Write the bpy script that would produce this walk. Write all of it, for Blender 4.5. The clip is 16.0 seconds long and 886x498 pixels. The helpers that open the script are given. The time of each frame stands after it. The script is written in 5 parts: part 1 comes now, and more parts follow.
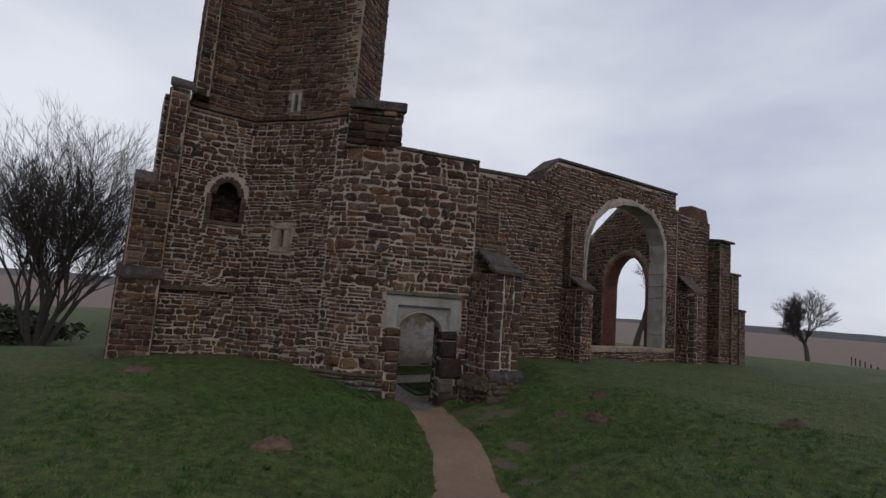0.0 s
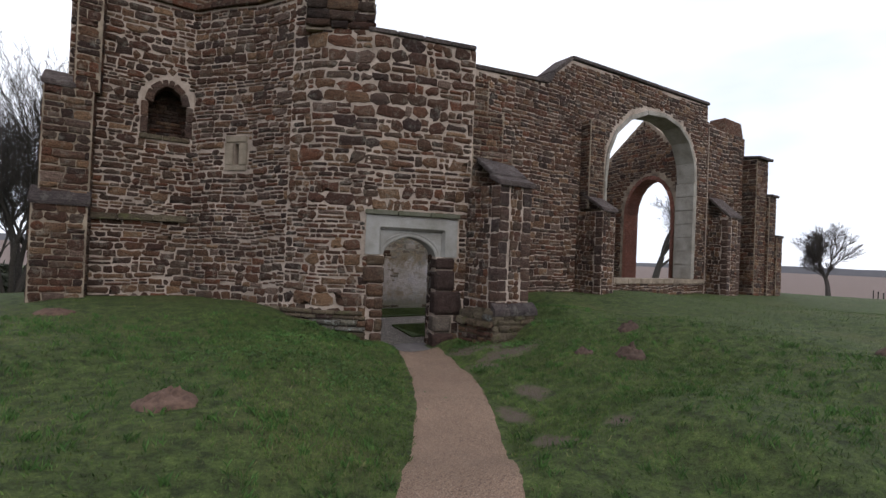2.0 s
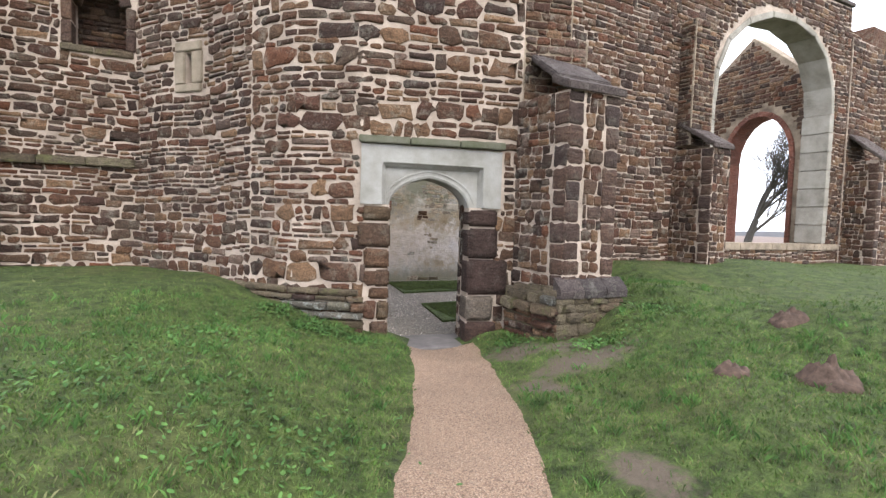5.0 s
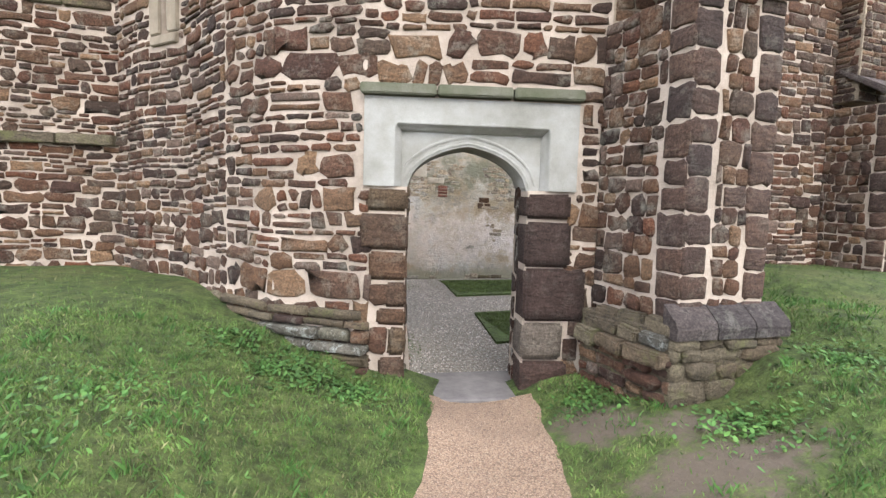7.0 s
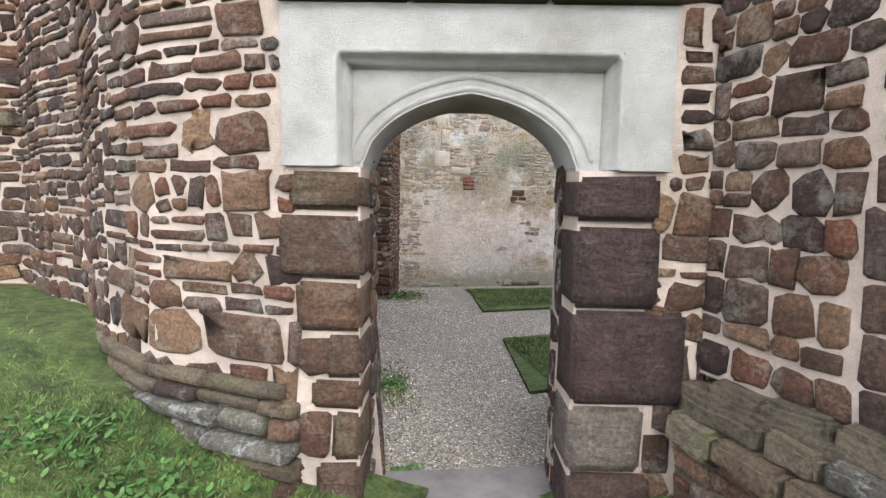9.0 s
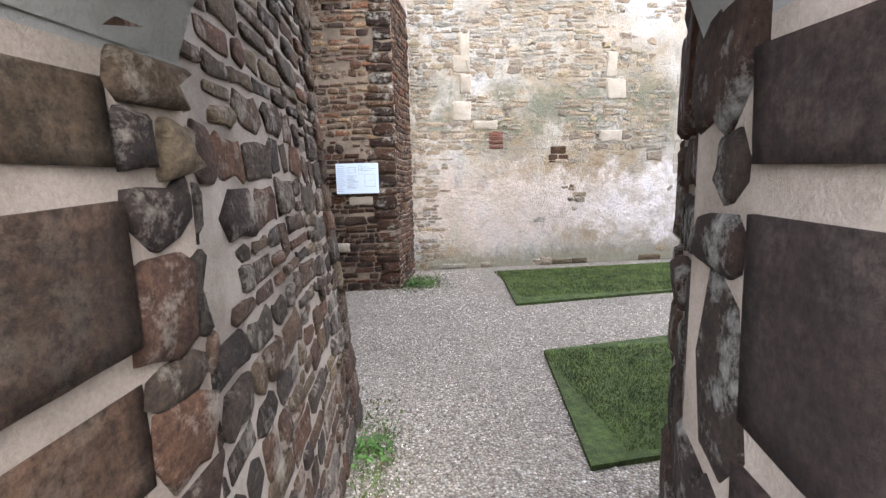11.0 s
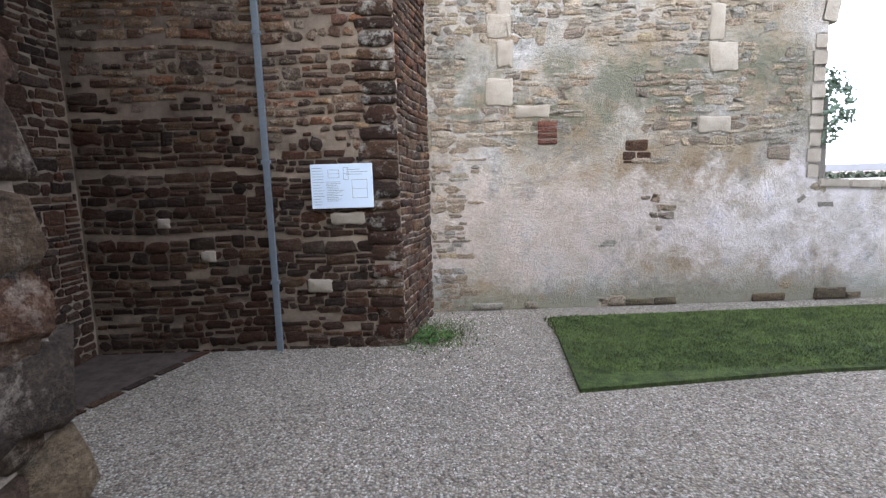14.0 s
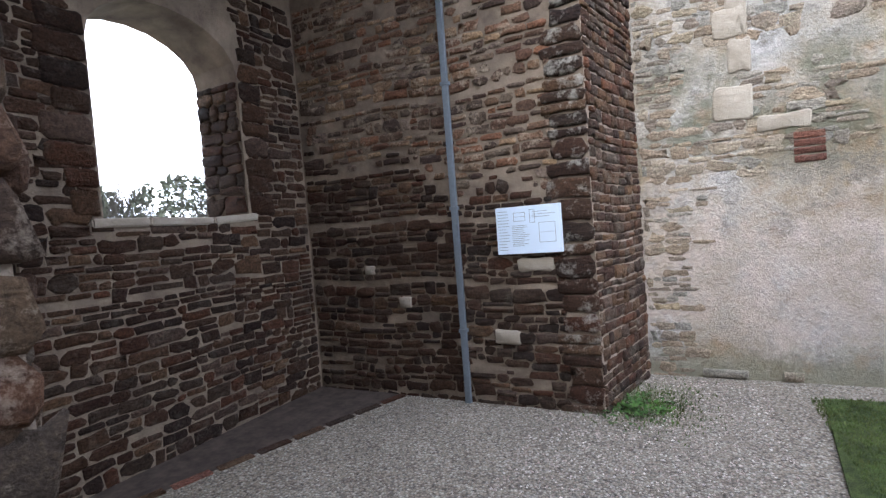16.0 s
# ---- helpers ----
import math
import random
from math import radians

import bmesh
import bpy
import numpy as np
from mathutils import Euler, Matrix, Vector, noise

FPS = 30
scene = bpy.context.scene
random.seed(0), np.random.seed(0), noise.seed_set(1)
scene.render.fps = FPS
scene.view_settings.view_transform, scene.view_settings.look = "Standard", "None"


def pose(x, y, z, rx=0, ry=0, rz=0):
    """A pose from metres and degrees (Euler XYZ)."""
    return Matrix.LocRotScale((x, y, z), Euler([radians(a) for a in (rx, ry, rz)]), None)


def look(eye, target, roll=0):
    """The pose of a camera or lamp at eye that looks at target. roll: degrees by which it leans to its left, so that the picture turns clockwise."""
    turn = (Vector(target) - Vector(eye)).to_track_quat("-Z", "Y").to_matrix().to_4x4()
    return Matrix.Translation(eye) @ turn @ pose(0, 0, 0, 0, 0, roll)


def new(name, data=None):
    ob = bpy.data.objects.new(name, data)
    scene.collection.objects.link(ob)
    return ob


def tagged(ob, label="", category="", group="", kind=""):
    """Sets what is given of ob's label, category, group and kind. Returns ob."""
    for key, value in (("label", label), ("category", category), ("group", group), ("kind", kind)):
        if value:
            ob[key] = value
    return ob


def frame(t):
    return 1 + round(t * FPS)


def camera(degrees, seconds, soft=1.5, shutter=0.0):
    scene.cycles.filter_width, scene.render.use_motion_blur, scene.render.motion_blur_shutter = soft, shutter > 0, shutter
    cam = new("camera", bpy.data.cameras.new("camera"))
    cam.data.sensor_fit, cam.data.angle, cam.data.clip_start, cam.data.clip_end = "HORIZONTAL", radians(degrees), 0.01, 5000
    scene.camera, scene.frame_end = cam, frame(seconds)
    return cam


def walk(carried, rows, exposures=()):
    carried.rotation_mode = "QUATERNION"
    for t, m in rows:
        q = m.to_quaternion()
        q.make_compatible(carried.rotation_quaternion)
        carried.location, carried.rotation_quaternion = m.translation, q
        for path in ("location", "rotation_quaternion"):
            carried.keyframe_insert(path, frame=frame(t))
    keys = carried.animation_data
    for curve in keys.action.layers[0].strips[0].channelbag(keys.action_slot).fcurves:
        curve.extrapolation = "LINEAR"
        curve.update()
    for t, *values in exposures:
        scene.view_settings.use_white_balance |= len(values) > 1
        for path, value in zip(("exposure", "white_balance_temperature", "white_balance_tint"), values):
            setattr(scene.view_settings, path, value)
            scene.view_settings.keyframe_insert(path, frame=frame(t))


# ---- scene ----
cam = camera(84.0, 16.0, 1.4)
PATH = [
    (0.0, -0.031, 0.210, 2.174, 96.51, -4.41, -31.59),
    (0.5, 0.428, 0.580, 2.036, 94.89, -3.58, -32.05),
    (1.0, 0.754, 1.050, 1.880, 93.09, -3.17, -31.35),
    (1.5, 1.093, 1.506, 1.733, 91.46, -2.65, -30.78),
    (2.0, 1.459, 1.928, 1.614, 90.74, -2.44, -30.39),
    (2.5, 1.772, 2.429, 1.527, 89.90, -2.42, -29.79),
    (3.0, 2.077, 2.849, 1.461, 89.66, -2.60, -29.66),
    (3.5, 2.409, 3.289, 1.399, 89.42, -2.53, -28.80),
    (4.0, 2.716, 3.698, 1.335, 88.75, -2.43, -27.29),
    (6.5, 4.218, 6.010, 1.421, 85.24, -1.45, -17.30),
    (7.0, 4.444, 6.433, 1.401, 85.33, -1.74, -15.09),
    (7.5, 4.646, 6.876, 1.419, 85.42, -1.61, -14.22),
    (8.0, 4.899, 7.290, 1.406, 85.18, -1.28, -12.75),
    (8.5, 5.075, 7.710, 1.393, 84.98, -1.34, -10.95),
    (9.0, 5.202, 8.192, 1.414, 84.65, -1.03, -10.57),
    (11.5, 5.857, 10.472, 1.347, 80.50, 1.45, -5.54),
    (12.0, 5.914, 10.959, 1.329, 80.80, 1.14, -5.00),
    (12.5, 6.013, 11.315, 1.319, 80.60, 1.22, -4.98),
    (13.0, 6.146, 11.677, 1.306, 80.78, 1.41, -3.77),
    (13.5, 6.199, 12.003, 1.304, 80.87, 1.35, -1.97),
    (14.0, 6.274, 12.316, 1.300, 82.01, 1.69, -0.92),
    (14.5, 6.439, 12.561, 1.243, 83.28, 1.77, 3.41),
    (15.0, 6.734, 12.724, 1.219, 85.07, 2.63, 11.68),
    (15.5, 6.801, 12.841, 1.257, 86.43, 3.33, 19.73),
    (16.0, 6.677, 12.885, 1.327, 87.77, 4.41, 26.79),
]
STOPS = [(0.0, -0.45, 6450, 10), (1.5, 0.15, 6450, 10), (3.0, 1.05, 6500, 10), (4.0, 1.6, 6550, 9), (6.5, 2.35, 6500, 6), (9.0, 2.55, 6400, 7), (11.5, 3.25, 6250, 9), (12.0, 3.3, 6200, 8), (12.5, 2.95, 6150, 8), (14.0, 2.75, 6000, 8), (16.0, 2.8, 6000, 8)]
walk(cam, [(t, pose(*p)) for t, *p in PATH], STOPS)

# ---- world and light ----
world = bpy.data.worlds.new("overcast")
scene.world = world
world.use_nodes = True
wn, wl = world.node_tree.nodes, world.node_tree.links
wn.clear()
w_out = wn.new("ShaderNodeOutputWorld")
w_sky = wn.new("ShaderNodeTexSky")
w_sky.sky_type, w_sky.sun_disc = "NISHITA", False
w_sky.sun_elevation, w_sky.sun_rotation = radians(38), radians(150)
w_bg = wn.new("ShaderNodeBackground")
w_bg.inputs["Strength"].default_value = 0.11
w_cloud = wn.new("ShaderNodeBackground")
w_cloud.inputs["Strength"].default_value = 1.25
w_mix = wn.new("ShaderNodeMixShader")
w_co, w_map = wn.new("ShaderNodeTexCoord"), wn.new("ShaderNodeMapping")
w_map.inputs["Scale"].default_value = (1, 1, 2.6)
w_n = wn.new("ShaderNodeTexNoise")
w_n.inputs["Scale"].default_value, w_n.inputs["Detail"].default_value = 1.7, 5
w_ramp = wn.new("ShaderNodeValToRGB")
w_ramp.color_ramp.elements[0].position, w_ramp.color_ramp.elements[0].color = 0.32, (0.57, 0.61, 0.74, 1)
w_ramp.color_ramp.elements[1].position, w_ramp.color_ramp.elements[1].color = 0.68, (0.90, 0.92, 0.99, 1)
w_mix.inputs[0].default_value = 0.9
wl.new(w_co.outputs["Generated"], w_map.inputs[0])
wl.new(w_map.outputs[0], w_n.inputs["Vector"])
wl.new(w_n.outputs["Fac"], w_ramp.inputs[0])
wl.new(w_ramp.outputs[0], w_cloud.inputs["Color"])
wl.new(w_sky.outputs[0], w_bg.inputs["Color"])
wl.new(w_bg.outputs[0], w_mix.inputs[1])
wl.new(w_cloud.outputs[0], w_mix.inputs[2])
wl.new(w_mix.outputs[0], w_out.inputs["Surface"])

sun_data = bpy.data.lights.new("sun", "SUN")
sun_data.energy, sun_data.angle, sun_data.color = 0.6, radians(25), (1.0, 0.96, 0.9)
sun = new("sun", sun_data)
sun.matrix_world = look((8, -30, 30), (8, 8, 0))


# ---- materials ----
def mat(name, rough=0.9, metal=0.0):
    m = bpy.data.materials.new(name)
    m.use_nodes = True
    b = m.node_tree.nodes["Principled BSDF"]
    b.inputs["Roughness"].default_value, b.inputs["Metallic"].default_value = rough, metal
    b.inputs["Specular IOR Level"].default_value = 0.25
    return m, m.node_tree.nodes, m.node_tree.links, b


def noise_node(n, l, co, scale, detail=4, rough=0.55):
    t = n.new("ShaderNodeTexNoise")
    t.inputs["Scale"].default_value, t.inputs["Detail"].default_value, t.inputs["Roughness"].default_value = scale, detail, rough
    l.new(co, t.inputs["Vector"])
    return t.outputs["Fac"]


def ramp(n, l, fac, stops):
    r = n.new("ShaderNodeValToRGB")
    e = r.color_ramp.elements
    while len(e) < len(stops):
        e.new(0.5)
    for k, (p, c) in enumerate(stops):
        e[k].position, e[k].color = p, (*c, 1) if len(c) == 3 else c
    l.new(fac, r.inputs[0])
    return r.outputs[0]


def mixc(n, l, fac, a, b, mode="MIX"):
    m = n.new("ShaderNodeMix")
    m.data_type, m.blend_type = "RGBA", mode
    for sock, v in ((m.inputs[0], fac), (m.inputs[6], a), (m.inputs[7], b)):
        if isinstance(v, (int, float)):
            sock.default_value = v
        elif isinstance(v, tuple):
            sock.default_value = (*v, 1)
        else:
            l.new(v, sock)
    return m.outputs[2]


def bumped(n, l, b, height, strength, dist=0.01):
    k = n.new("ShaderNodeBump")
    k.inputs["Strength"].default_value, k.inputs["Distance"].default_value = strength, dist
    l.new(height, k.inputs["Height"])
    l.new(k.outputs[0], b.inputs["Normal"])


def world_co(n):
    return n.new("ShaderNodeNewGeometry").outputs["Position"]


def maths(n, l, op, a, b=0.0):
    m = n.new("ShaderNodeMath")
    m.operation = op
    for s, v in ((m.inputs[0], a), (m.inputs[1], b)):
        if isinstance(v, (int, float)):
            s.default_value = v
        else:
            l.new(v, s)
    return m.outputs[0]


def grey(v):
    return (v, v, v)


def stone_mat(name, colours, lichen=0.35, lichen_col=(0.30, 0.29, 0.24), rough=0.92):
    """Rubble stone: each stone takes its own colour, with grain, bedding and lichen."""
    m, n, l, b = mat(name, rough)
    g = n.new("ShaderNodeNewGeometry")
    oi = n.new("ShaderNodeObjectInfo")
    rnd = maths(n, l, "FRACT", maths(n, l, "ADD", g.outputs["Random Per Island"], oi.outputs["Random"]))
    co = g.outputs["Position"]
    k = len(colours)
    base = ramp(n, l, rnd, [(i / (k - 1), c) for i, c in enumerate(colours)])
    mp = n.new("ShaderNodeMapping")
    mp.inputs["Scale"].default_value = (1, 1, 2.4)
    l.new(co, mp.inputs[0])
    bed = noise_node(n, l, mp.outputs[0], 9, 6, 0.65)
    fine = noise_node(n, l, co, 48, 7, 0.8)
    big = noise_node(n, l, co, 1.1, 3)
    c = mixc(n, l, 0.8, base, ramp(n, l, bed, [(0.28, grey(0.5)), (0.5, grey(0.95)), (0.74, grey(1.45))]), "MULTIPLY")
    c = mixc(n, l, 0.85, c, ramp(n, l, fine, [(0.34, grey(0.35)), (0.66, grey(1.75))]), "MULTIPLY")
    c = mixc(n, l, 0.5, c, ramp(n, l, big, [(0.35, grey(0.7)), (0.65, grey(1.2))]), "MULTIPLY")
    li = maths(n, l, "MULTIPLY", ramp(n, l, noise_node(n, l, co, 6, 8, 0.75), [(0.52, grey(0)), (0.66, grey(1))]), lichen)
    c = mixc(n, l, li, c, lichen_col)
    l.new(c, b.inputs["Base Color"])
    bumped(n, l, b, maths(n, l, "ADD", maths(n, l, "MULTIPLY", bed, 1.6), fine), 1.0, 0.03)
    return m


def mortar_mat(name, col, dark, rough=0.95, lumps=1.6):
    m, n, l, b = mat(name, rough)
    co = world_co(n)
    f = noise_node(n, l, co, 110, 5, 0.75)
    g = noise_node(n, l, co, 2.2, 6, 0.65)
    c = mixc(n, l, ramp(n, l, g, [(0.35, grey(0)), (0.68, grey(1))]), col, dark)
    c = mixc(n, l, min(0.7, 0.25 + 0.3 * lumps), c, ramp(n, l, f, [(0.25, grey(0.65)), (0.75, grey(1.25))]), "MULTIPLY")
    l.new(c, b.inputs["Base Color"])
    lump = noise_node(n, l, co, 13, 6, 0.65)
    bumped(n, l, b, maths(n, l, "ADD", f, maths(n, l, "MULTIPLY", lump, lumps)), 0.85, 0.014)
    return m


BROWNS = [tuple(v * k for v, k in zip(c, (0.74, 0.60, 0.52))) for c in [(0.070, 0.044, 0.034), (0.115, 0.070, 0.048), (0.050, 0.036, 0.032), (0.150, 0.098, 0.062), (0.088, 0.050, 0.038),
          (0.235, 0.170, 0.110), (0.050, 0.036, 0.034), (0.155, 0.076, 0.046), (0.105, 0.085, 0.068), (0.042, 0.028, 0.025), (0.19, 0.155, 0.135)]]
# the same ironstone colours scaled down to about 0.6
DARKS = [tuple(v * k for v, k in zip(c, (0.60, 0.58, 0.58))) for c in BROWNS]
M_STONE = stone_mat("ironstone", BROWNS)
M_DARK = stone_mat("dark_ironstone", DARKS, 0.12)
M_QUOIN = stone_mat("dressed_ironstone", [(0.058, 0.035, 0.027), (0.085, 0.049, 0.035), (0.045, 0.030, 0.026), (0.105, 0.060, 0.040)], 0.15)
M_MOSS = stone_mat("mossy_stone", [(0.105, 0.078, 0.05), (0.14, 0.112, 0.075), (0.085, 0.066, 0.045), (0.12, 0.085, 0.055)], 0.75, (0.115, 0.115, 0.045))
M_LICHEN = stone_mat("lichened_stone", [(0.13, 0.11, 0.08), (0.10, 0.09, 0.075), (0.16, 0.14, 0.10)], 0.7, (0.46, 0.48, 0.45))
M_MORTAR = mortar_mat("lime_mortar", (0.455, 0.365, 0.30), (0.25, 0.197, 0.158))
M_TAN = mortar_mat("tan_dressed_stone", (0.30, 0.245, 0.185), (0.17, 0.135, 0.10))
M_OLDMORTAR = mortar_mat("old_mortar", (0.34, 0.27, 0.20), (0.13, 0.10, 0.075))
M_FLAKED = stone_mat("whitewash_flaked_stone", DARKS, 0.8, (0.42, 0.40, 0.36))
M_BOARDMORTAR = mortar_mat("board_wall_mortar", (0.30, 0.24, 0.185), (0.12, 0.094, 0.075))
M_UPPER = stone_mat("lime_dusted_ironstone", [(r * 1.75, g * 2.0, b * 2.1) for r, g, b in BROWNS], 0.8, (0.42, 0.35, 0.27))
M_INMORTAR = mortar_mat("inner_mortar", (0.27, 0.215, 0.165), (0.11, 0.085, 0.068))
M_SMEARED = stone_mat("lime_smeared_ironstone", [(r * 1.15, g * 1.42, b * 1.55) for r, g, b in BROWNS], 0.75, (0.42, 0.36, 0.30))
M_PASSAGE = mortar_mat("smeared_lime", (0.43, 0.36, 0.305), (0.20, 0.16, 0.13))
M_LIME = mortar_mat("limestone", (0.34, 0.325, 0.305), (0.21, 0.197, 0.172), 0.9, 0.4)
M_COPING = stone_mat("slate_coping", [(0.062, 0.048, 0.045), (0.085, 0.064, 0.058), (0.05, 0.040, 0.038)], 0.25)


def plaster_mat():
    """Lime plaster, weathered off in patches to the rubble behind."""
    m, n, l, b = mat("weathered_plaster", 0.95)
    co = world_co(n)
    c = ramp(n, l, noise_node(n, l, co, 0.8, 7, 0.7), [(0.30, (0.20, 0.145, 0.09)), (0.43, (0.35, 0.28, 0.20)), (0.53, (0.47, 0.42, 0.37)), (0.64, (0.62, 0.60, 0.605))])
    f = noise_node(n, l, co, 60, 6, 0.75)
    c = mixc(n, l, 0.5, c, ramp(n, l, f, [(0.3, grey(0.7)), (0.7, grey(1.2))]), "MULTIPLY")
    mid = noise_node(n, l, co, 3.2, 8, 0.8)
    c = mixc(n, l, ramp(n, l, mid, [(0.50, grey(0)), (0.64, grey(0.85))]), c, (0.17, 0.15, 0.125))
    sp = n.new("ShaderNodeSeparateXYZ")
    l.new(co, sp.inputs[0])
    band = ramp(n, l, maths(n, l, "DIVIDE", sp.outputs[2], 5.0), [(0.30, grey(0)), (0.40, grey(1)), (0.52, grey(1)), (0.62, grey(0.3))])
    alg = maths(n, l, "MULTIPLY", band, ramp(n, l, noise_node(n, l, co, 1.5, 7, 0.72), [(0.40, grey(0)), (0.56, grey(0.9))]))
    c = mixc(n, l, alg, c, (0.17, 0.17, 0.125))
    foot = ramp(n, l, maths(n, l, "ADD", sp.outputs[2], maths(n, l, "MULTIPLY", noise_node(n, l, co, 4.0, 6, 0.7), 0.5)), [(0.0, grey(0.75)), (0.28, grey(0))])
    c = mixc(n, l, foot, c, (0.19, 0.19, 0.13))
    orange = ramp(n, l, noise_node(n, l, co, 2.1, 6, 0.7), [(0.56, grey(0)), (0.70, grey(0.5))])
    c = mixc(n, l, orange, c, (0.36, 0.22, 0.12))
    edge = maths(n, l, "ADD", sp.outputs[2], maths(n, l, "MULTIPLY", maths(n, l, "SUBTRACT", noise_node(n, l, co, 1.7, 7, 0.7), 0.5), 2.4))
    coat = maths(n, l, "MULTIPLY", ramp(n, l, maths(n, l, "DIVIDE", edge, 3.0), [(0.0, grey(0.1)), (0.10, grey(1)), (0.40, grey(1)), (0.48, grey(0))]), ramp(n, l, noise_node(n, l, co, 4.5, 8, 0.75), [(0.36, grey(0.25)), (0.56, grey(0.92))]))
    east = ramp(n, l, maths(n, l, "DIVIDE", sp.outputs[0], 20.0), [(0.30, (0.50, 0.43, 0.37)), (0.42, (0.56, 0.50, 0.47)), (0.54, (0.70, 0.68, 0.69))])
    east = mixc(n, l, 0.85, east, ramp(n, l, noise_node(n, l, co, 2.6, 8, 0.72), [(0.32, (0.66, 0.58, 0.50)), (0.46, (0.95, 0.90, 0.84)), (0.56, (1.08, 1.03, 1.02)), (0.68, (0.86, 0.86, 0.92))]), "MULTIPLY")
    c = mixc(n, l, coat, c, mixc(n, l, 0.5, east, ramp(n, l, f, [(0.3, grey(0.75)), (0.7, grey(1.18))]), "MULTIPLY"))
    l.new(c, b.inputs["Base Color"])
    bumped(n, l, b, maths(n, l, "ADD", f, maths(n, l, "MULTIPLY", mid, 3.0)), 0.9, 0.03)
    return m


M_PLASTER = plaster_mat()


def gravel_mat(name, tones, scale, rough=0.9):
    m, n, l, b = mat(name, rough)
    co = world_co(n)
    v = n.new("ShaderNodeTexVoronoi")
    v.inputs["Scale"].default_value = scale
    l.new(co, v.inputs["Vector"])
    sep = n.new("ShaderNodeSeparateColor")
    l.new(v.outputs["Color"], sep.inputs[0])
    k = len(tones)
    c = ramp(n, l, sep.outputs[0], [(i / (k - 1), t) for i, t in enumerate(tones)])
    c = mixc(n, l, 0.75, c, ramp(n, l, v.outputs["Distance"], [(0.2, grey(1.15)), (0.75, grey(0.35))]), "MULTIPLY")
    c = mixc(n, l, 0.6, c, ramp(n, l, noise_node(n, l, co, 1.3, 5, 0.6), [(0.3, grey(0.75)), (0.7, grey(1.2))]), "MULTIPLY")
    l.new(c, b.inputs["Base Color"])
    h = maths(n, l, "SUBTRACT", 1.0, v.outputs["Distance"])
    bumped(n, l, b, h, 0.9, 0.012)
    return m


M_GRAVEL = gravel_mat("pea_gravel", [(0.115, 0.093, 0.075), (0.29, 0.25, 0.205), (0.185, 0.150, 0.122), (0.39, 0.36, 0.315), (0.080, 0.069, 0.059)], 58)
M_PATH = gravel_mat("path_gravel", [(0.24, 0.155, 0.105), (0.31, 0.21, 0.145), (0.21, 0.135, 0.095), (0.35, 0.255, 0.185)], 95)


def grass_mat(name, dark, light, straw, far=False):
    m, n, l, b = mat(name, 0.85)
    co = world_co(n)
    big = noise_node(n, l, co, 0.55, 6, 0.65)
    mid = noise_node(n, l, co, 7, 6, 0.7)
    c = ramp(n, l, mid, [(0.36, tuple(v * 0.7 for v in dark)), (0.64, tuple(v * 1.25 for v in light))])
    c = mixc(n, l, ramp(n, l, big, [(0.5, grey(0)), (0.72, grey(0.6))]), c, straw)
    c = mixc(n, l, 0.75, c, ramp(n, l, noise_node(n, l, co, 24, 5, 0.75), [(0.32, grey(0.5)), (0.68, grey(1.5))]), "MULTIPLY")
    c = mixc(n, l, ramp(n, l, noise_node(n, l, co, 2.3, 6, 0.75), [(0.56, grey(0)), (0.70, grey(0.5))]), c, tuple(v * 0.8 for v in straw))
    if not far:
        fine = noise_node(n, l, co, 90, 4, 0.7)
        c = mixc(n, l, 0.8, c, ramp(n, l, fine, [(0.3, grey(0.4)), (0.7, grey(1.4))]), "MULTIPLY")
        bumped(n, l, b, fine, 1.0, 0.03)
    else:
        g = n.new("ShaderNodeSeparateXYZ")
        l.new(co, g.inputs[0])
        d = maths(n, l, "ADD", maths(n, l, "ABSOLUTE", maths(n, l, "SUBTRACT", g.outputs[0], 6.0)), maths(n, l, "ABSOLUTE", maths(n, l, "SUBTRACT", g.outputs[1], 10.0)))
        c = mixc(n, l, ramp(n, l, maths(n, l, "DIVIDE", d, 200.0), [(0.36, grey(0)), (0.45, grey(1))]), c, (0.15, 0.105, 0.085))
        fine = noise_node(n, l, co, 60, 4, 0.7)
        c = mixc(n, l, 0.7, c, ramp(n, l, fine, [(0.3, grey(0.45)), (0.7, grey(1.35))]), "MULTIPLY")
        bumped(n, l, b, fine, 0.8, 0.03)
    if far:
        for x, y, rx, ry in BARE:
            q = n.new("ShaderNodeVectorMath")
            q.operation = "SUBTRACT"
            l.new(co, q.inputs[0])
            q.inputs[1].default_value = (x, y, 0)
            q2 = n.new("ShaderNodeVectorMath")
            q2.operation = "MULTIPLY"
            l.new(q.outputs[0], q2.inputs[0])
            q2.inputs[1].default_value = (1 / rx, 1 / ry, 0)
            q3 = n.new("ShaderNodeVectorMath")
            q3.operation = "LENGTH"
            l.new(q2.outputs[0], q3.inputs[0])
            e = maths(n, l, "ADD", q3.outputs["Value"], maths(n, l, "MULTIPLY", maths(n, l, "SUBTRACT", noise_node(n, l, co, 6, 7, 0.75), 0.5), 2.6))
            c = mixc(n, l, ramp(n, l, e, [(0.55, grey(0.9)), (1.25, grey(0))]), c, mixc(n, l, noise_node(n, l, co, 30, 5, 0.7), (0.06, 0.043, 0.033), (0.135, 0.10, 0.078)))
    l.new(c, b.inputs["Base Color"])
    return m


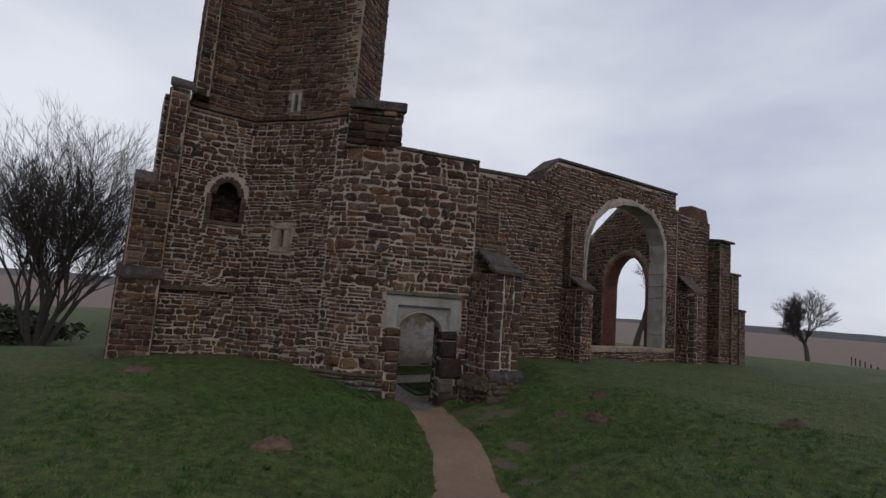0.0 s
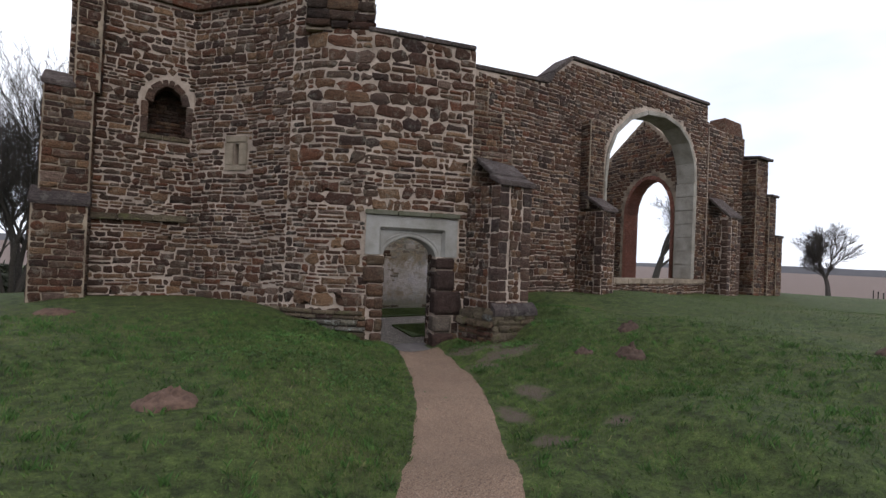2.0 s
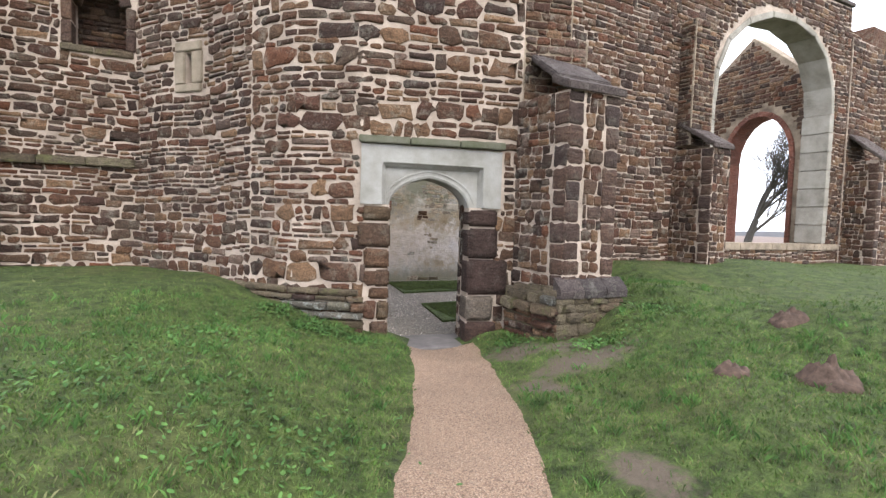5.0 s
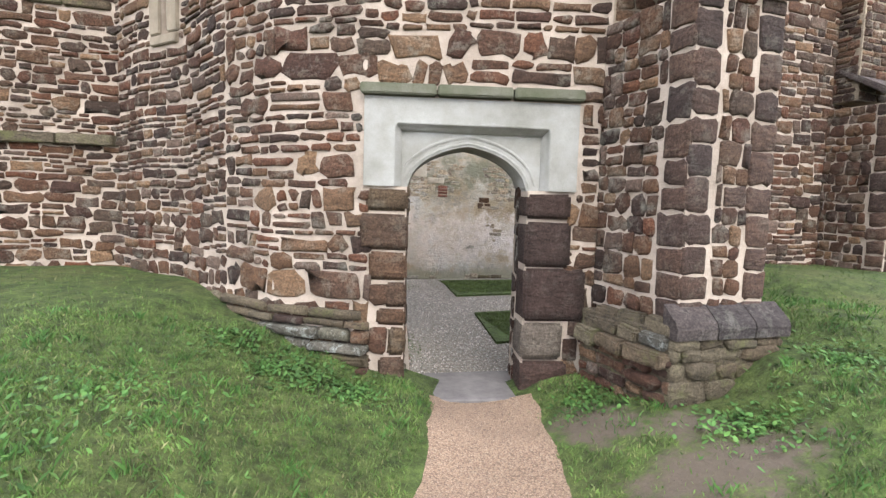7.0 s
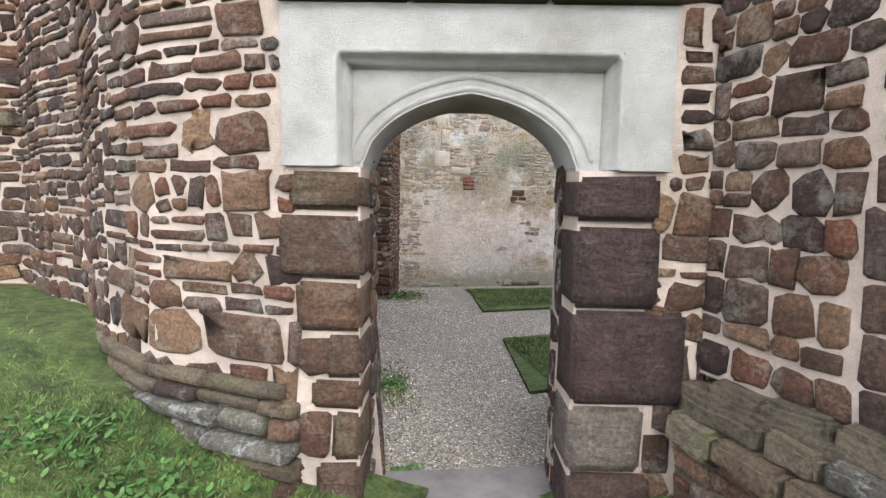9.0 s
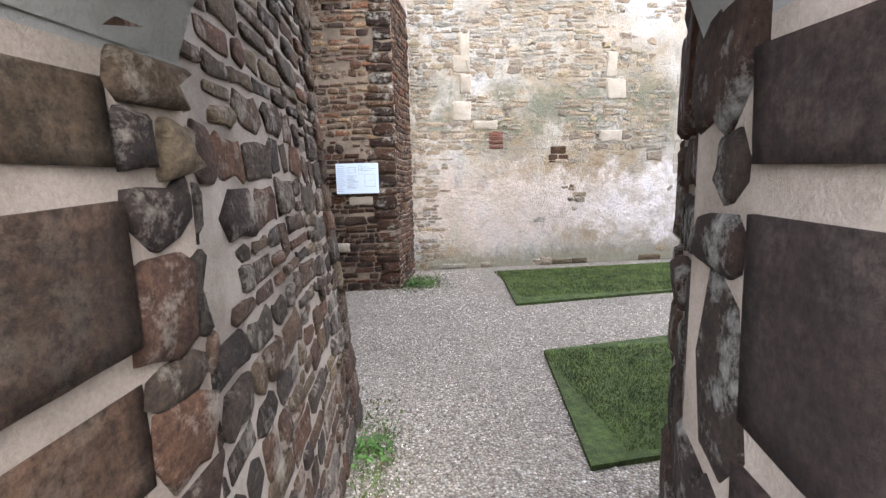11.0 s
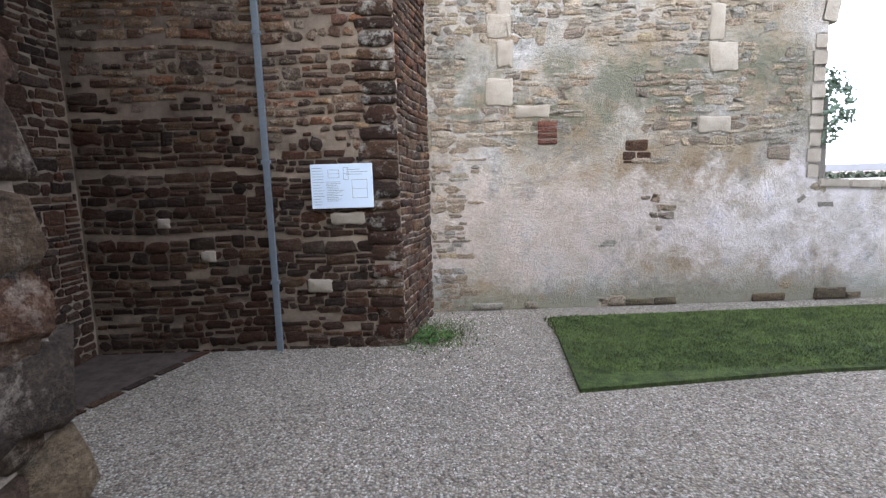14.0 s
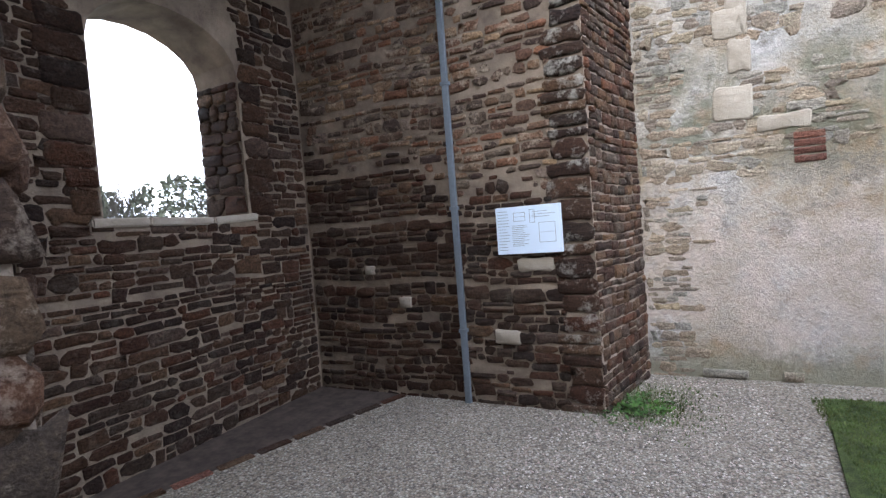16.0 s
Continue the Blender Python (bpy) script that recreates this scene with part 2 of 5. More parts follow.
BARE = [(5.38, 5.12, 0.17, 0.15), (5.0, 6.25, 0.16, 0.3), (6.75, 8.55, 0.65, 0.33), (6.45, 9.45, 0.35, 0.4), (4.72, 5.35, 0.16, 0.30), (6.9, 9.05, 0.3, 0.25), (5.55, 6.6, 0.2, 0.35), (6.0, 8.3, 0.2, 0.4)]
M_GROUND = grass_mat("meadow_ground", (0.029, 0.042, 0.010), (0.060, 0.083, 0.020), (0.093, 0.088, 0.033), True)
M_LAWN = grass_mat("lawn", (0.042, 0.066, 0.018), (0.075, 0.112, 0.03), (0.09, 0.10, 0.04))


def plain(name, col, rough=0.8, metal=0.0, var=0.25, scale=25):
    m, n, l, b = mat(name, rough, metal)
    f = noise_node(n, l, world_co(n), scale, 5, 0.65)
    c = mixc(n, l, 1.0, col, ramp(n, l, f, [(0.25, grey(1 - var)), (0.75, grey(1 + var))]), "MULTIPLY")
    l.new(c, b.inputs["Base Color"])
    bumped(n, l, b, f, 0.3, 0.005)
    return m


M_PIPE = plain("galvanised_strip", (0.22, 0.26, 0.31), 0.45, 0.6, 0.15)
M_BARK = plain("bark", (0.055, 0.048, 0.042), 0.95, 0, 0.4, 12)
M_SLAB = plain("worn_slab", (0.105, 0.092, 0.088), 0.7, 0, 0.35, 7)
M_BOARD = plain("sign_face", (0.60, 0.70, 0.84), 0.35, 0, 0.03, 5)
M_INK = plain("sign_ink", (0.22, 0.25, 0.28), 0.5, 0, 0.1)
M_EVERGREEN = plain("evergreen", (0.055, 0.072, 0.052), 0.8, 0, 0.5, 3)
M_HEDGE = plain("winter_scrub", (0.06, 0.065, 0.045), 0.9, 0, 0.5, 3)
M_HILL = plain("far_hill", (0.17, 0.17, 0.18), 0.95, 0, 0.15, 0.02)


# ---- builders ----
def mesh_of(name, verts, faces, material, smooth=False):
    me = bpy.data.meshes.new(name)
    me.from_pydata(verts, [], faces)
    me.materials.append(material)
    if smooth:
        me.polygons.foreach_set("use_smooth", [True] * len(me.polygons))
    me.update()
    return me


def part(name, bm, material, parent, label=""):
    me = bpy.data.meshes.new(name)
    bm.to_mesh(me)
    bm.free()
    me.materials.append(material)
    ob = new(name, me)
    ob.parent = parent
    return tagged(ob, label)


def box_bm(lo, hi, bevel=0.0):
    bm = bmesh.new()
    bmesh.ops.create_cube(bm, size=1, matrix=Matrix.LocRotScale([(a + b) / 2 for a, b in zip(lo, hi)], None, [b - a for a, b in zip(lo, hi)]))
    if bevel:
        bmesh.ops.bevel(bm, geom=bm.edges[:], offset=bevel, segments=2, affect="EDGES", profile=0.6)
    return bm


def ccw_normals(bm):
    bmesh.ops.recalc_face_normals(bm, faces=bm.faces[:])
    return bm


class Run:
    """A wall face along a line on plan: (u, v, d) is metres along it, height, and metres out of the face (to the right of the way)."""

    def __init__(self, pts, batter=0.0):
        self.p = [Vector((x, y)) for x, y in pts]
        self.s = [0.0]
        for a, b in zip(self.p, self.p[1:]):
            self.s.append(self.s[-1] + (b - a).length)
        self.len = self.s[-1]
        self.m = []
        for a, b in zip(self.p, self.p[1:]):
            t = (b - a).normalized()
            self.m.append(Vector((t.y, -t.x)))
        self.n = [self.m[0]] + [(a + b).normalized() for a, b in zip(self.m, self.m[1:])] + [self.m[-1]]
        self.batter = batter

    def __call__(self, u, v, d):
        k = 0
        while k < len(self.s) - 2 and u > self.s[k + 1]:
            k += 1
        f = (u - self.s[k]) / (self.s[k + 1] - self.s[k])
        g = min(1.0, max(0.0, f))
        w = min(0.35, 0.5 * (self.s[k + 1] - self.s[k])) / (self.s[k + 1] - self.s[k])
        n = self.m[k]
        if g < w:
            n = self.n[k].lerp(n, g / w).normalized()
        elif g > 1 - w:
            n = n.lerp(self.n[k + 1], (g - 1 + w) / w).normalized()
        q = self.p[k].lerp(self.p[k + 1], f) + n * (d + max(0.0, 2.0 - v) * self.batter)
        return Vector((q.x, q.y, v))


def inside(poly, u, v):
    c, j = False, len(poly) - 1
    for i in range(len(poly)):
        (a, b), (x, y) = poly[i], poly[j]
        if (b > v) != (y > v) and u < (x - a) * (v - b) / (y - b) + a:
            c = not c
        j = i
    return c


def cut_wall(name, run, outline, holes, thick, material, label, category="wall", step=0.5):
    """A wall of real thickness with its openings through it, in strips along u."""
    from_u = sorted({round(q[0], 3) for poly in [outline] + holes for q in poly} | {round(s, 3) for s in run.s if outline_lo(outline) < s < outline_hi(outline)})
    us = []
    for a, b in zip(from_u, from_u[1:]):
        k = max(1, int((b - a) / step + 0.99))
        us += [a + (b - a) * i / k for i in range(k)]
    us.append(from_u[-1])
    verts, faces = [], []
    for a, b in zip(us, us[1:]):
        if b - a < 1e-4:
            continue
        m = (a + b) / 2
        edges = []
        for poly in [outline] + holes:
            for (x0, y0), (x1, y1) in zip(poly, poly[1:] + poly[:1]):
                if min(x0, x1) < m < max(x0, x1):
                    f = lambda u: y0 + (y1 - y0) * (u - x0) / (x1 - x0)
                    edges.append((f(m), f(a), f(b)))
        edges.sort()
        for lo, hi in zip(edges, edges[1:]):
            mid = (lo[0] + hi[0]) / 2
            if hi[0] - lo[0] < 1e-5 or not inside(outline, m, mid) or any(inside(hq, m, mid) for hq in holes):
                continue
            k = len(verts)
            for d in (0.0, -thick):
                verts += [run(a, lo[1], d), run(b, lo[2], d), run(b, hi[2], d), run(a, hi[1], d)]
            faces += [(k, k + 1, k + 2, k + 3), (k + 7, k + 6, k + 5, k + 4), (k + 4, k + 5, k + 1, k), (k + 3, k + 2, k + 6, k + 7),
                      (k + 4, k, k + 3, k + 7), (k + 1, k + 5, k + 6, k + 2)]
    ob = new(name, mesh_of(name, verts, faces, material))
    return tagged(ob, label, category, "", "structure")


def outline_lo(o):
    return min(q[0] for q in o)


def outline_hi(o):
    return max(q[0] for q in o)


def stone_shape(run, u0, u1, v0, v1, d, rng, rough=0.25):
    """Vertices and faces of one worn stone standing d proud of its mortar."""
    w, h = u1 - u0, v1 - v0
    cu, cv = (u0 + u1) / 2, (v0 + v1) / 2
    r = min(w, h) * rng.uniform(0.06, 0.08 + rough * 0.8)
    ring = []
    for sx, sy in ((-1, -1), (1, -1), (1, 1), (-1, 1)):
        x, y = cu + sx * w / 2, cv + sy * h / 2
        rx, ry = min(w * 0.32, r * rng.uniform(0.5, 1.9)), min(h * 0.40, r * rng.uniform(0.4, 1.4))
        a, b = (x - sx * rx, y), (x, y - sy * ry)
        ring += [b, a] if sx * sy > 0 else [a, b]
    if w > 0.18:
        for k, sy in ((6, 1), (2, -1)):
            ring.insert(k, (cu + w * rng.uniform(-0.2, 0.2), cv + sy * h * rng.uniform(0.40, 0.52)))
    j = min(w, h) * rough * 0.34
    wedge, slant = rng.uniform(-1, 1) * rough * 0.55, rng.uniform(-1, 1) * rough * 0.5 * h
    ring = [(x + slant * (y - cv) / h + rng.uniform(-j, j), cv + (y - cv) * (1 + min(0.12, wedge * (x - cu) / w)) + rng.uniform(-j, j)) for x, y in ring]
    tilt = rng.uniform(-0.25, 0.25) * d
    verts = []
    for k, (sc, dd) in enumerate(((1.03, -0.02), (1.0, d * 0.55), (0.0, d))):
        for x, y in ring:
            e = min(0.016, 0.13 * h) if k == 2 else 0.0
            q = (cu + (x - cu) * (sc or (1 - 2 * e / w)), cv + (y - cv) * (sc or (1 - 2 * e / h)))
            verts.append(run(q[0], q[1], dd + (tilt * (y - cv) / h * 2 + rng.uniform(-0.12, 0.12) * d if k == 2 else 0)))
    n = len(ring)
    verts.append(run(cu, cv, d * rng.uniform(1.0, 1.25)))
    faces = []
    for k in (0, n):
        faces += [(k + i, k + (i + 1) % n, k + n + (i + 1) % n, k + n + i) for i in range(n)]
    faces += [(2 * n + i, 2 * n + (i + 1) % n, 3 * n) for i in range(n)]
    return verts, faces


def rubble(wall, run, region, holes, rng, material, size=(0.14, 0.42), height=(0.07, 0.17), proud=(0.008, 0.026), gap=0.014, near=None, keep=1.0, rough=0.25, skip=None):
    """Courses of rubble on a wall face; the stretch near=(u0, u1, v0, v1) gets single stones, the rest is one mesh."""
    lo, hi = min(q[1] for q in region), max(q[1] for q in region)
    ua, ub = outline_lo(region), outline_hi(region)
    rest_v, rest_f, count = [], [], 0
    ok = lambda u, v: inside(region, u, v) and not any(inside(hq, u, v) for hq in holes)
    v = lo
    while v < hi - 0.03:
        h = rng.uniform(*height)
        if v + h > hi - height[0] * 0.6:
            h = hi - v
        u = ua + rng.uniform(-0.1, 0.0)
        while u < ub:
            w = min(rng.uniform(*size), max(h * 3.3, size[0] * 1.3))
            split = rng.random() < 0.26 and h > height[0] * 1.9
            cells = [(v, v + h)]
            if split:
                c = v + h * rng.uniform(0.4, 0.6)
                cells = [(v, c), (c, v + h)]
            for a, b in cells:
                x0, x1 = u, u + w
                pieces = [(x0, x1)]
                if split and w > 0.22 and rng.random() < 0.5:
                    c = x0 + w * rng.uniform(0.35, 0.65)
                    pieces = [(x0, c), (c, x1)]
                for x0, x1 in pieces:
                    x0, x1 = max(x0, ua), min(x1, ub)
                    y0, y1 = a + gap / 2, b - gap / 2
                    x0, x1 = x0 + gap / 2, x1 - gap / 2
                    xm = (x0 + x1) / 2
                    for _ in range(4):
                        if not ok(xm, y0) and ok(xm, y1):
                            y0 += (y1 - y0) * 0.25
                        elif ok(xm, y0) and not ok(xm, y1):
                            y1 -= (y1 - y0) * 0.25
                    if y1 - y0 < 0.035:
                        continue
                    ym = (y0 + y1) / 2
                    for _ in range(6):
                        if x1 - x0 < 0.04:
                            break
                        l_ok = ok(x0, y0) and ok(x0, y1)
                        r_ok = ok(x1, y0) and ok(x1, y1)
                        if l_ok and r_ok:
                            break
                        s = (x1 - x0) * 0.25
                        if not l_ok:
                            x0 += s
                        if not r_ok:
                            x1 -= s
                    if x1 - x0 < 0.04 or not (ok(x0, ym) and ok(x1, ym) and ok((x0 + x1) / 2, ym)) or rng.random() > keep:
                        continue
                    if skip and skip((x0 + x1) / 2, ym):
                        continue
                    um = (x0 + x1) / 2
                    wob = 0.045 * math.sin(1.3 * um + 0.7 * v) + 0.024 * math.sin(3.9 * um + 0.9 * v + 1.0)
                    wob *= min(1.0, max(0.0, min(ym - lo, hi - ym) / 0.15))
                    e = 0.16 * (y1 - y0) * rough
                    sv, sf = stone_shape(run, x0, x1, y0 + wob + rng.uniform(-1.2 * e, e), y1 + wob - rng.uniform(-1.2 * e, e), rng.uniform(*proud), rng, rough)
                    if near and count < 300 and near[0] < x0 < near[1] and near[2] < ym < near[3]:
                        st = new("stone", mesh_of("stone", sv, sf, material, True))
                        st.parent = wall
                        count += 1
                    else:
                        k = len(rest_v)
                        rest_v += sv
                        rest_f += [tuple(i + k for i in f) for f in sf]
            u += w
        v += h
    if rest_v:
        ob = new("stones", mesh_of("stones", rest_v, rest_f, material, True))
        ob.parent = wall
        tagged(ob, kind="stuff")


def quoins(wall, run, u, v0, v1, rng, material, width=(0.28, 0.42), height=(0.22, 0.30), d=0.016, side=1, rough=0.1):
    v = v0
    while v < v1 - 0.1:
        h = min(rng.uniform(*height), v1 - v)
        w = rng.uniform(*width)
        sv, sf = stone_shape(run, *((u, u + w) if side > 0 else (u - w, u)), v + 0.007, v + h - 0.007, d, rng, rough)
        st = new("quoin", mesh_of("quoin", sv, sf, material, True))
        st.parent = wall
        v += h


# ---- ground ----
GROUND_AT = [(0, 0, .50), (.8, 1.0, .30), (1.5, 2.0, .10), (2.85, 3.75, -.14), (4.2, 6.0, -.20), (5.0, 8.0, -.23), (5.5, 9.0, -.25), (5.85, 10.4, -.30), (6.0, 10.0, -.27), (2.0, 2.9, .0),
             (-1, -1.5, .75), (-3, -4, .95), (-.9, 13.4, .46), (.5, 13.4, .53), (1.6, 13.3, .55), (2.7, 12.6, .52), (3.0, 11.8, .50), (3.75, 10.95, .31), (4.5, 10.6, .12), (4.95, 10.4, -.06),
             (1.5, 6.7, .28), (2.6, 8.2, .30), (0, 9, .5), (-4, 8, .5), (0, 5, .38), (3.2, 9.2, .28), (6.7, 10.1, -.05), (7.1, 9.2, .02), (7.9, 9.0, .42), (7.0, 7.0, .22), (6.0, 7.6, -.02),
             (8.8, 9.5, .62), (10.5, 11.5, .76), (13, 11.7, .78), (19, 12.2, .62), (24, 12, .55), (10, 7, .66), (6, 4, .35), (4.4, 4.2, .08), (9, 3, .65), (14, 6, .7), (3, 1.5, .25), (6, -2, .7),
             (-6, 18, -.2), (8, 22, -.6), (20, 22, -.4), (0, 22, -.5), (-5, 30, -1.6), (-12, 26, -1.5), (30, 5, .4), (40, 20, 0), (-20, 0, .1), (-20, 20, -1.2), (0, -20, 1.2), (30, -20, .6)]


def ground_z(x, y):
    a = b = 0.0
    for px, py, pz in GROUND_AT:
        w = 1.0 / ((x - px) ** 2 + (y - py) ** 2 + 0.05) ** 1.7
        a, b = a + w * pz, b + w
    z = a / b
    far = math.hypot(x - 6, y - 8)
    z -= min(5.0, max(0.0, far - 32) * 0.04)
    if far < 40:
        z += 0.025 * noise.noise((x * 0.9, y * 0.9, 0)) + 0.012 * noise.noise((x * 3.1, y * 3.1, 4))
    return z


FOOT = [(0.2, 14.2), (2.4, 14.1), (3.35, 12.35), (4.95, 10.88), (7.0, 10.52), (8.0, 12.1), (21.0, 13.1), (21.0, 19.0), (0.2, 19.0)]


def spaced(lo, hi, centre_lo, centre_hi, step):
    out = list(np.arange(centre_lo, centre_hi, step))
    s, x = step, centre_lo
    while x > lo:
        s *= 1.22
        x -= s
        out.insert(0, x)
    s, x = step, out[-1]
    while x < hi:
        s *= 1.22
        x += s
        out.append(x)
    return out


gx, gy = spaced(-2500, 2500, -3, 24, 0.16), spaced(-2500, 2500, -1, 15, 0.16)
gv = [(x, y, ground_z(x, y)) for y in gy for x in gx]
gf = []
nx = len(gx)
for j in range(len(gy) - 1):
    for i in range(nx - 1):
        if not inside(FOOT, (gx[i] + gx[i + 1]) / 2, (gy[j] + gy[j + 1]) / 2):
            k = j * nx + i
            gf.append((k, k + 1, k + nx + 1, k + nx))
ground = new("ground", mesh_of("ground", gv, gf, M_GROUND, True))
tagged(ground, "rough winter grass on uneven sloping ground", "ground", "", "structure")

PATH_LINE = [(-4.6, -6.2), (-2.4, -3.3), (-1.0, -1.3), (.3, .55), (1.55, 2.3), (2.9, 4.15), (3.75, 5.4), (4.55, 6.8), (5.1, 8.0), (5.5, 9.0), (5.75, 9.8), (5.87, 10.35)]


def smooth_line(pts, n=8):
    out = []
    for k in range(len(pts) - 1):
        p = [Vector(pts[max(0, min(len(pts) - 1, k + o))]) for o in (-1, 0, 1, 2)]
        for i in range(n):
            t = i / n
            out.append(0.5 * ((2 * p[1]) + (p[2] - p[0]) * t + (2 * p[0] - 5 * p[1] + 4 * p[2] - p[3]) * t * t + (3 * p[1] - p[0] - 3 * p[2] + p[3]) * t ** 3))
    out.append(Vector(pts[-1]))
    return out


pv, pf = [], []
line = smooth_line(PATH_LINE, 14)
for k, q in enumerate(line):
    t = (line[min(k + 1, len(line) - 1)] - line[max(k - 1, 0)]).normalized()
    nrm = Vector((t.y, -t.x))
    for m in range(9):
        s = (m - 4) / 4
        half = 0.50 + 0.05 * noise.noise((q.x * 2.3, q.y * 2.3, s * 3))
        w = q + nrm * s * half
        pv.append((w.x, w.y, ground_z(w.x, w.y) + 0.012 + 0.012 * (1 - s * s) - (0.03 if abs(s) == 1 else 0)))
for k in range(len(line) - 1):
    for m in range(8):
        a = k * 9 + m
        pf.append((a, a + 1, a + 10, a + 9))
footpath = tagged(new("path", mesh_of("path", pv, pf, M_PATH, True)), "narrow trodden tan gravel footpath through the grass", "path", "", "structure")


# ---- church: tower, turret and door wall, outside ----
R1 = random.Random(11)
T_RUN = Run([(-0.1, 13.65), (2.05, 13.75), (2.5, 13.2), (3.1, 12.62), (3.6, 11.78), (4.12, 11.16), (4.88, 10.70), (6.95, 10.29)])
U0, US, U1, U2 = T_RUN.s[1], T_RUN.s[2], T_RUN.s[6], T_RUN.s[7]
DOOR_L, DOOR_R = U1 + 0.375, U1 + 1.43
FR_L, FR_R = U1 + 0.01, U1 + 1.85
DOOR_HOLE = [(DOOR_L, -0.7), (DOOR_R, -0.7), (DOOR_R, 1.58), (FR_R, 1.58), (FR_R, 2.33), (FR_L, 2.33), (FR_L, 1.58), (DOOR_L, 1.58)]


def arch_poly(a, b, sill, spring, apex, n=10, pointed=0.0):
    """Outline of an arched opening in (u, v)."""
    pts = [(a, sill), (b, sill)]
    m = (a + b) / 2
    for i in range(n + 1):
        t = math.pi * i / n
        x = m + (b - a) / 2 * math.cos(t)
        y = spring + (apex - spring) * (math.sin(t) ** (1 - 0.35 * pointed)) * (1 - pointed * 0.25 * abs(math.cos(t)) * math.sin(t))
        pts.append((x, y))
    return pts


NICHE = arch_poly(1.32, 2.02, 3.85, 4.52, 4.95)
SLIT = [(US + 0.40, 3.30), (US + 0.53, 3.30), (US + 0.53, 3.74), (US + 0.40, 3.74)]
tower_outline = [(0, -0.4), (U2, -0.6), (U2, 5.80), (U1 - 0.12, 5.84), (U1 - 0.14, 6.62), (0, 6.62)]
wall_tower = cut_wall("wall_tower_south", T_RUN, tower_outline, [DOOR_HOLE, NICHE, SLIT], 0.5, M_MORTAR, "brown ironstone rubble tower wall with pale mortar joints", step=0.3)
FRAME_BOX = [(FR_L - 0.02, 1.56), (FR_R + 0.02, 1.56), (FR_R + 0.02, 2.42), (FR_L - 0.02, 2.42)]
JAMB_L = [(DOOR_L - 0.29, -0.4), (DOOR_L, -0.4), (DOOR_L, 1.57), (DOOR_L - 0.29, 1.57)]
JAMB_R = [(DOOR_R, -0.4), (DOOR_R + 0.35, -0.4), (DOOR_R + 0.35, 1.57), (DOOR_R, 1.57)]
SLIT_BOX = [(US + 0.19, 3.14), (US + 0.74, 3.14), (US + 0.74, 3.92), (US + 0.19, 3.92)]
NICHE_BOX = arch_poly(1.18, 2.14, 3.80, 4.52, 5.12)
rubble(wall_tower, T_RUN, [(U0 + 2.6, 0.0), (U2, -0.45), (U2, 3.3), (U0 + 2.6, 3.3)], [DOOR_HOLE, FRAME_BOX, JAMB_L, JAMB_R], R1, M_STONE, (0.10, 0.56), (0.06, 0.25), near=(U0 + 2.6, U2, -0.45, 3.3), rough=0.42, gap=0.026)
rubble(wall_tower, T_RUN, [(U0 + 2.6, 3.3), (U2, 3.3), (U2, 5.78), (U1 - 0.14, 5.80), (U1 - 0.15, 6.6), (U0 + 2.6, 6.6)], [], R1, M_STONE, (0.12, 0.60), (0.07, 0.27), rough=0.40, gap=0.028)
rubble(wall_tower, T_RUN, [(0, 0.3), (U0 + 2.6, 0.3), (U0 + 2.6, 6.55), (0, 6.55)], [NICHE_BOX, SLIT_BOX], R1, M_STONE, (0.12, 0.46), (0.06, 0.18), rough=0.36, gap=0.022)

# niche back, its darker stone putting the recess shade into colour, and trim
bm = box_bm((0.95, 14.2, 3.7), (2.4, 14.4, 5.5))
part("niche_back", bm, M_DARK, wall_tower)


def strip_stones(wall, run, pts, depth, out, width, material, name):
    """Dressed stones laid end to end along a line in (u, v)."""
    rng = random.Random(len(pts))
    for (a, b), (c, d) in zip(pts, pts[1:]):
        t = Vector((c - a, d - b))
        ln = t.length
        t.normalize()
        n = Vector((-t.y, t.x))
        bm = bmesh.new()
        vs = []
        for dd in (-depth, out):
            for s, w in ((0.006, -0.5), (ln - 0.006, -0.5), (ln - 0.006, 0.5), (0.006, 0.5)):
                q = Vector((a, b)) + t * s + n * w * width * rng.uniform(0.94, 1.06)
                vs.append(bm.verts.new(run(q.x, q.y, dd)))
        for f in ((4, 5, 6, 7), (3, 2, 1, 0), (0, 1, 5, 4), (1, 2, 6, 5), (2, 3, 7, 6), (3, 0, 4, 7)):
            bm.faces.new([vs[i] for i in f])
        ccw_normals(bm)
        bmesh.ops.bevel(bm, geom=bm.edges[:], offset=0.012, segments=2, affect="EDGES")
        part(name, bm, material, wall)


ring = NICHE[2:]
strip_stones(wall_tower, T_RUN, [ring[k] for k in (0, 2, 4, 5, 6, 8, 10)], 0.3, 0.04, 0.15, M_QUOIN, "voussoir")
strip_stones(wall_tower, T_RUN, [(1.26, 3.86), (1.26, 4.2), (1.26, 4.52)], 0.3, 0.03, 0.13, M_QUOIN, "niche_jamb")
strip_stones(wall_tower, T_RUN, [(2.08, 3.86), (2.08, 4.2), (2.08, 4.52)], 0.3, 0.03, 0.13, M_QUOIN, "niche_jamb")
strip_stones(wall_tower, T_RUN, [(1.18, 3.80), (1.6, 3.80), (2.12, 3.81)], 0.3, 0.05, 0.10, M_MOSS, "niche_sill")
for o in (0.30, 0.63):
    strip_stones(wall_tower, T_RUN, [(US + o, 3.29), (US + o, 3.76)], 0.25, 0.035, 0.19, M_TAN, "slit_jamb")
strip_stones(wall_tower, T_RUN, [(US + 0.21, 3.83), (US + 0.72, 3.83)], 0.25, 0.04, 0.13, M_TAN, "slit_lintel")
strip_stones(wall_tower, T_RUN, [(US + 0.21, 3.23), (US + 0.72, 3.23)], 0.25, 0.04, 0.11, M_TAN, "slit_sill")
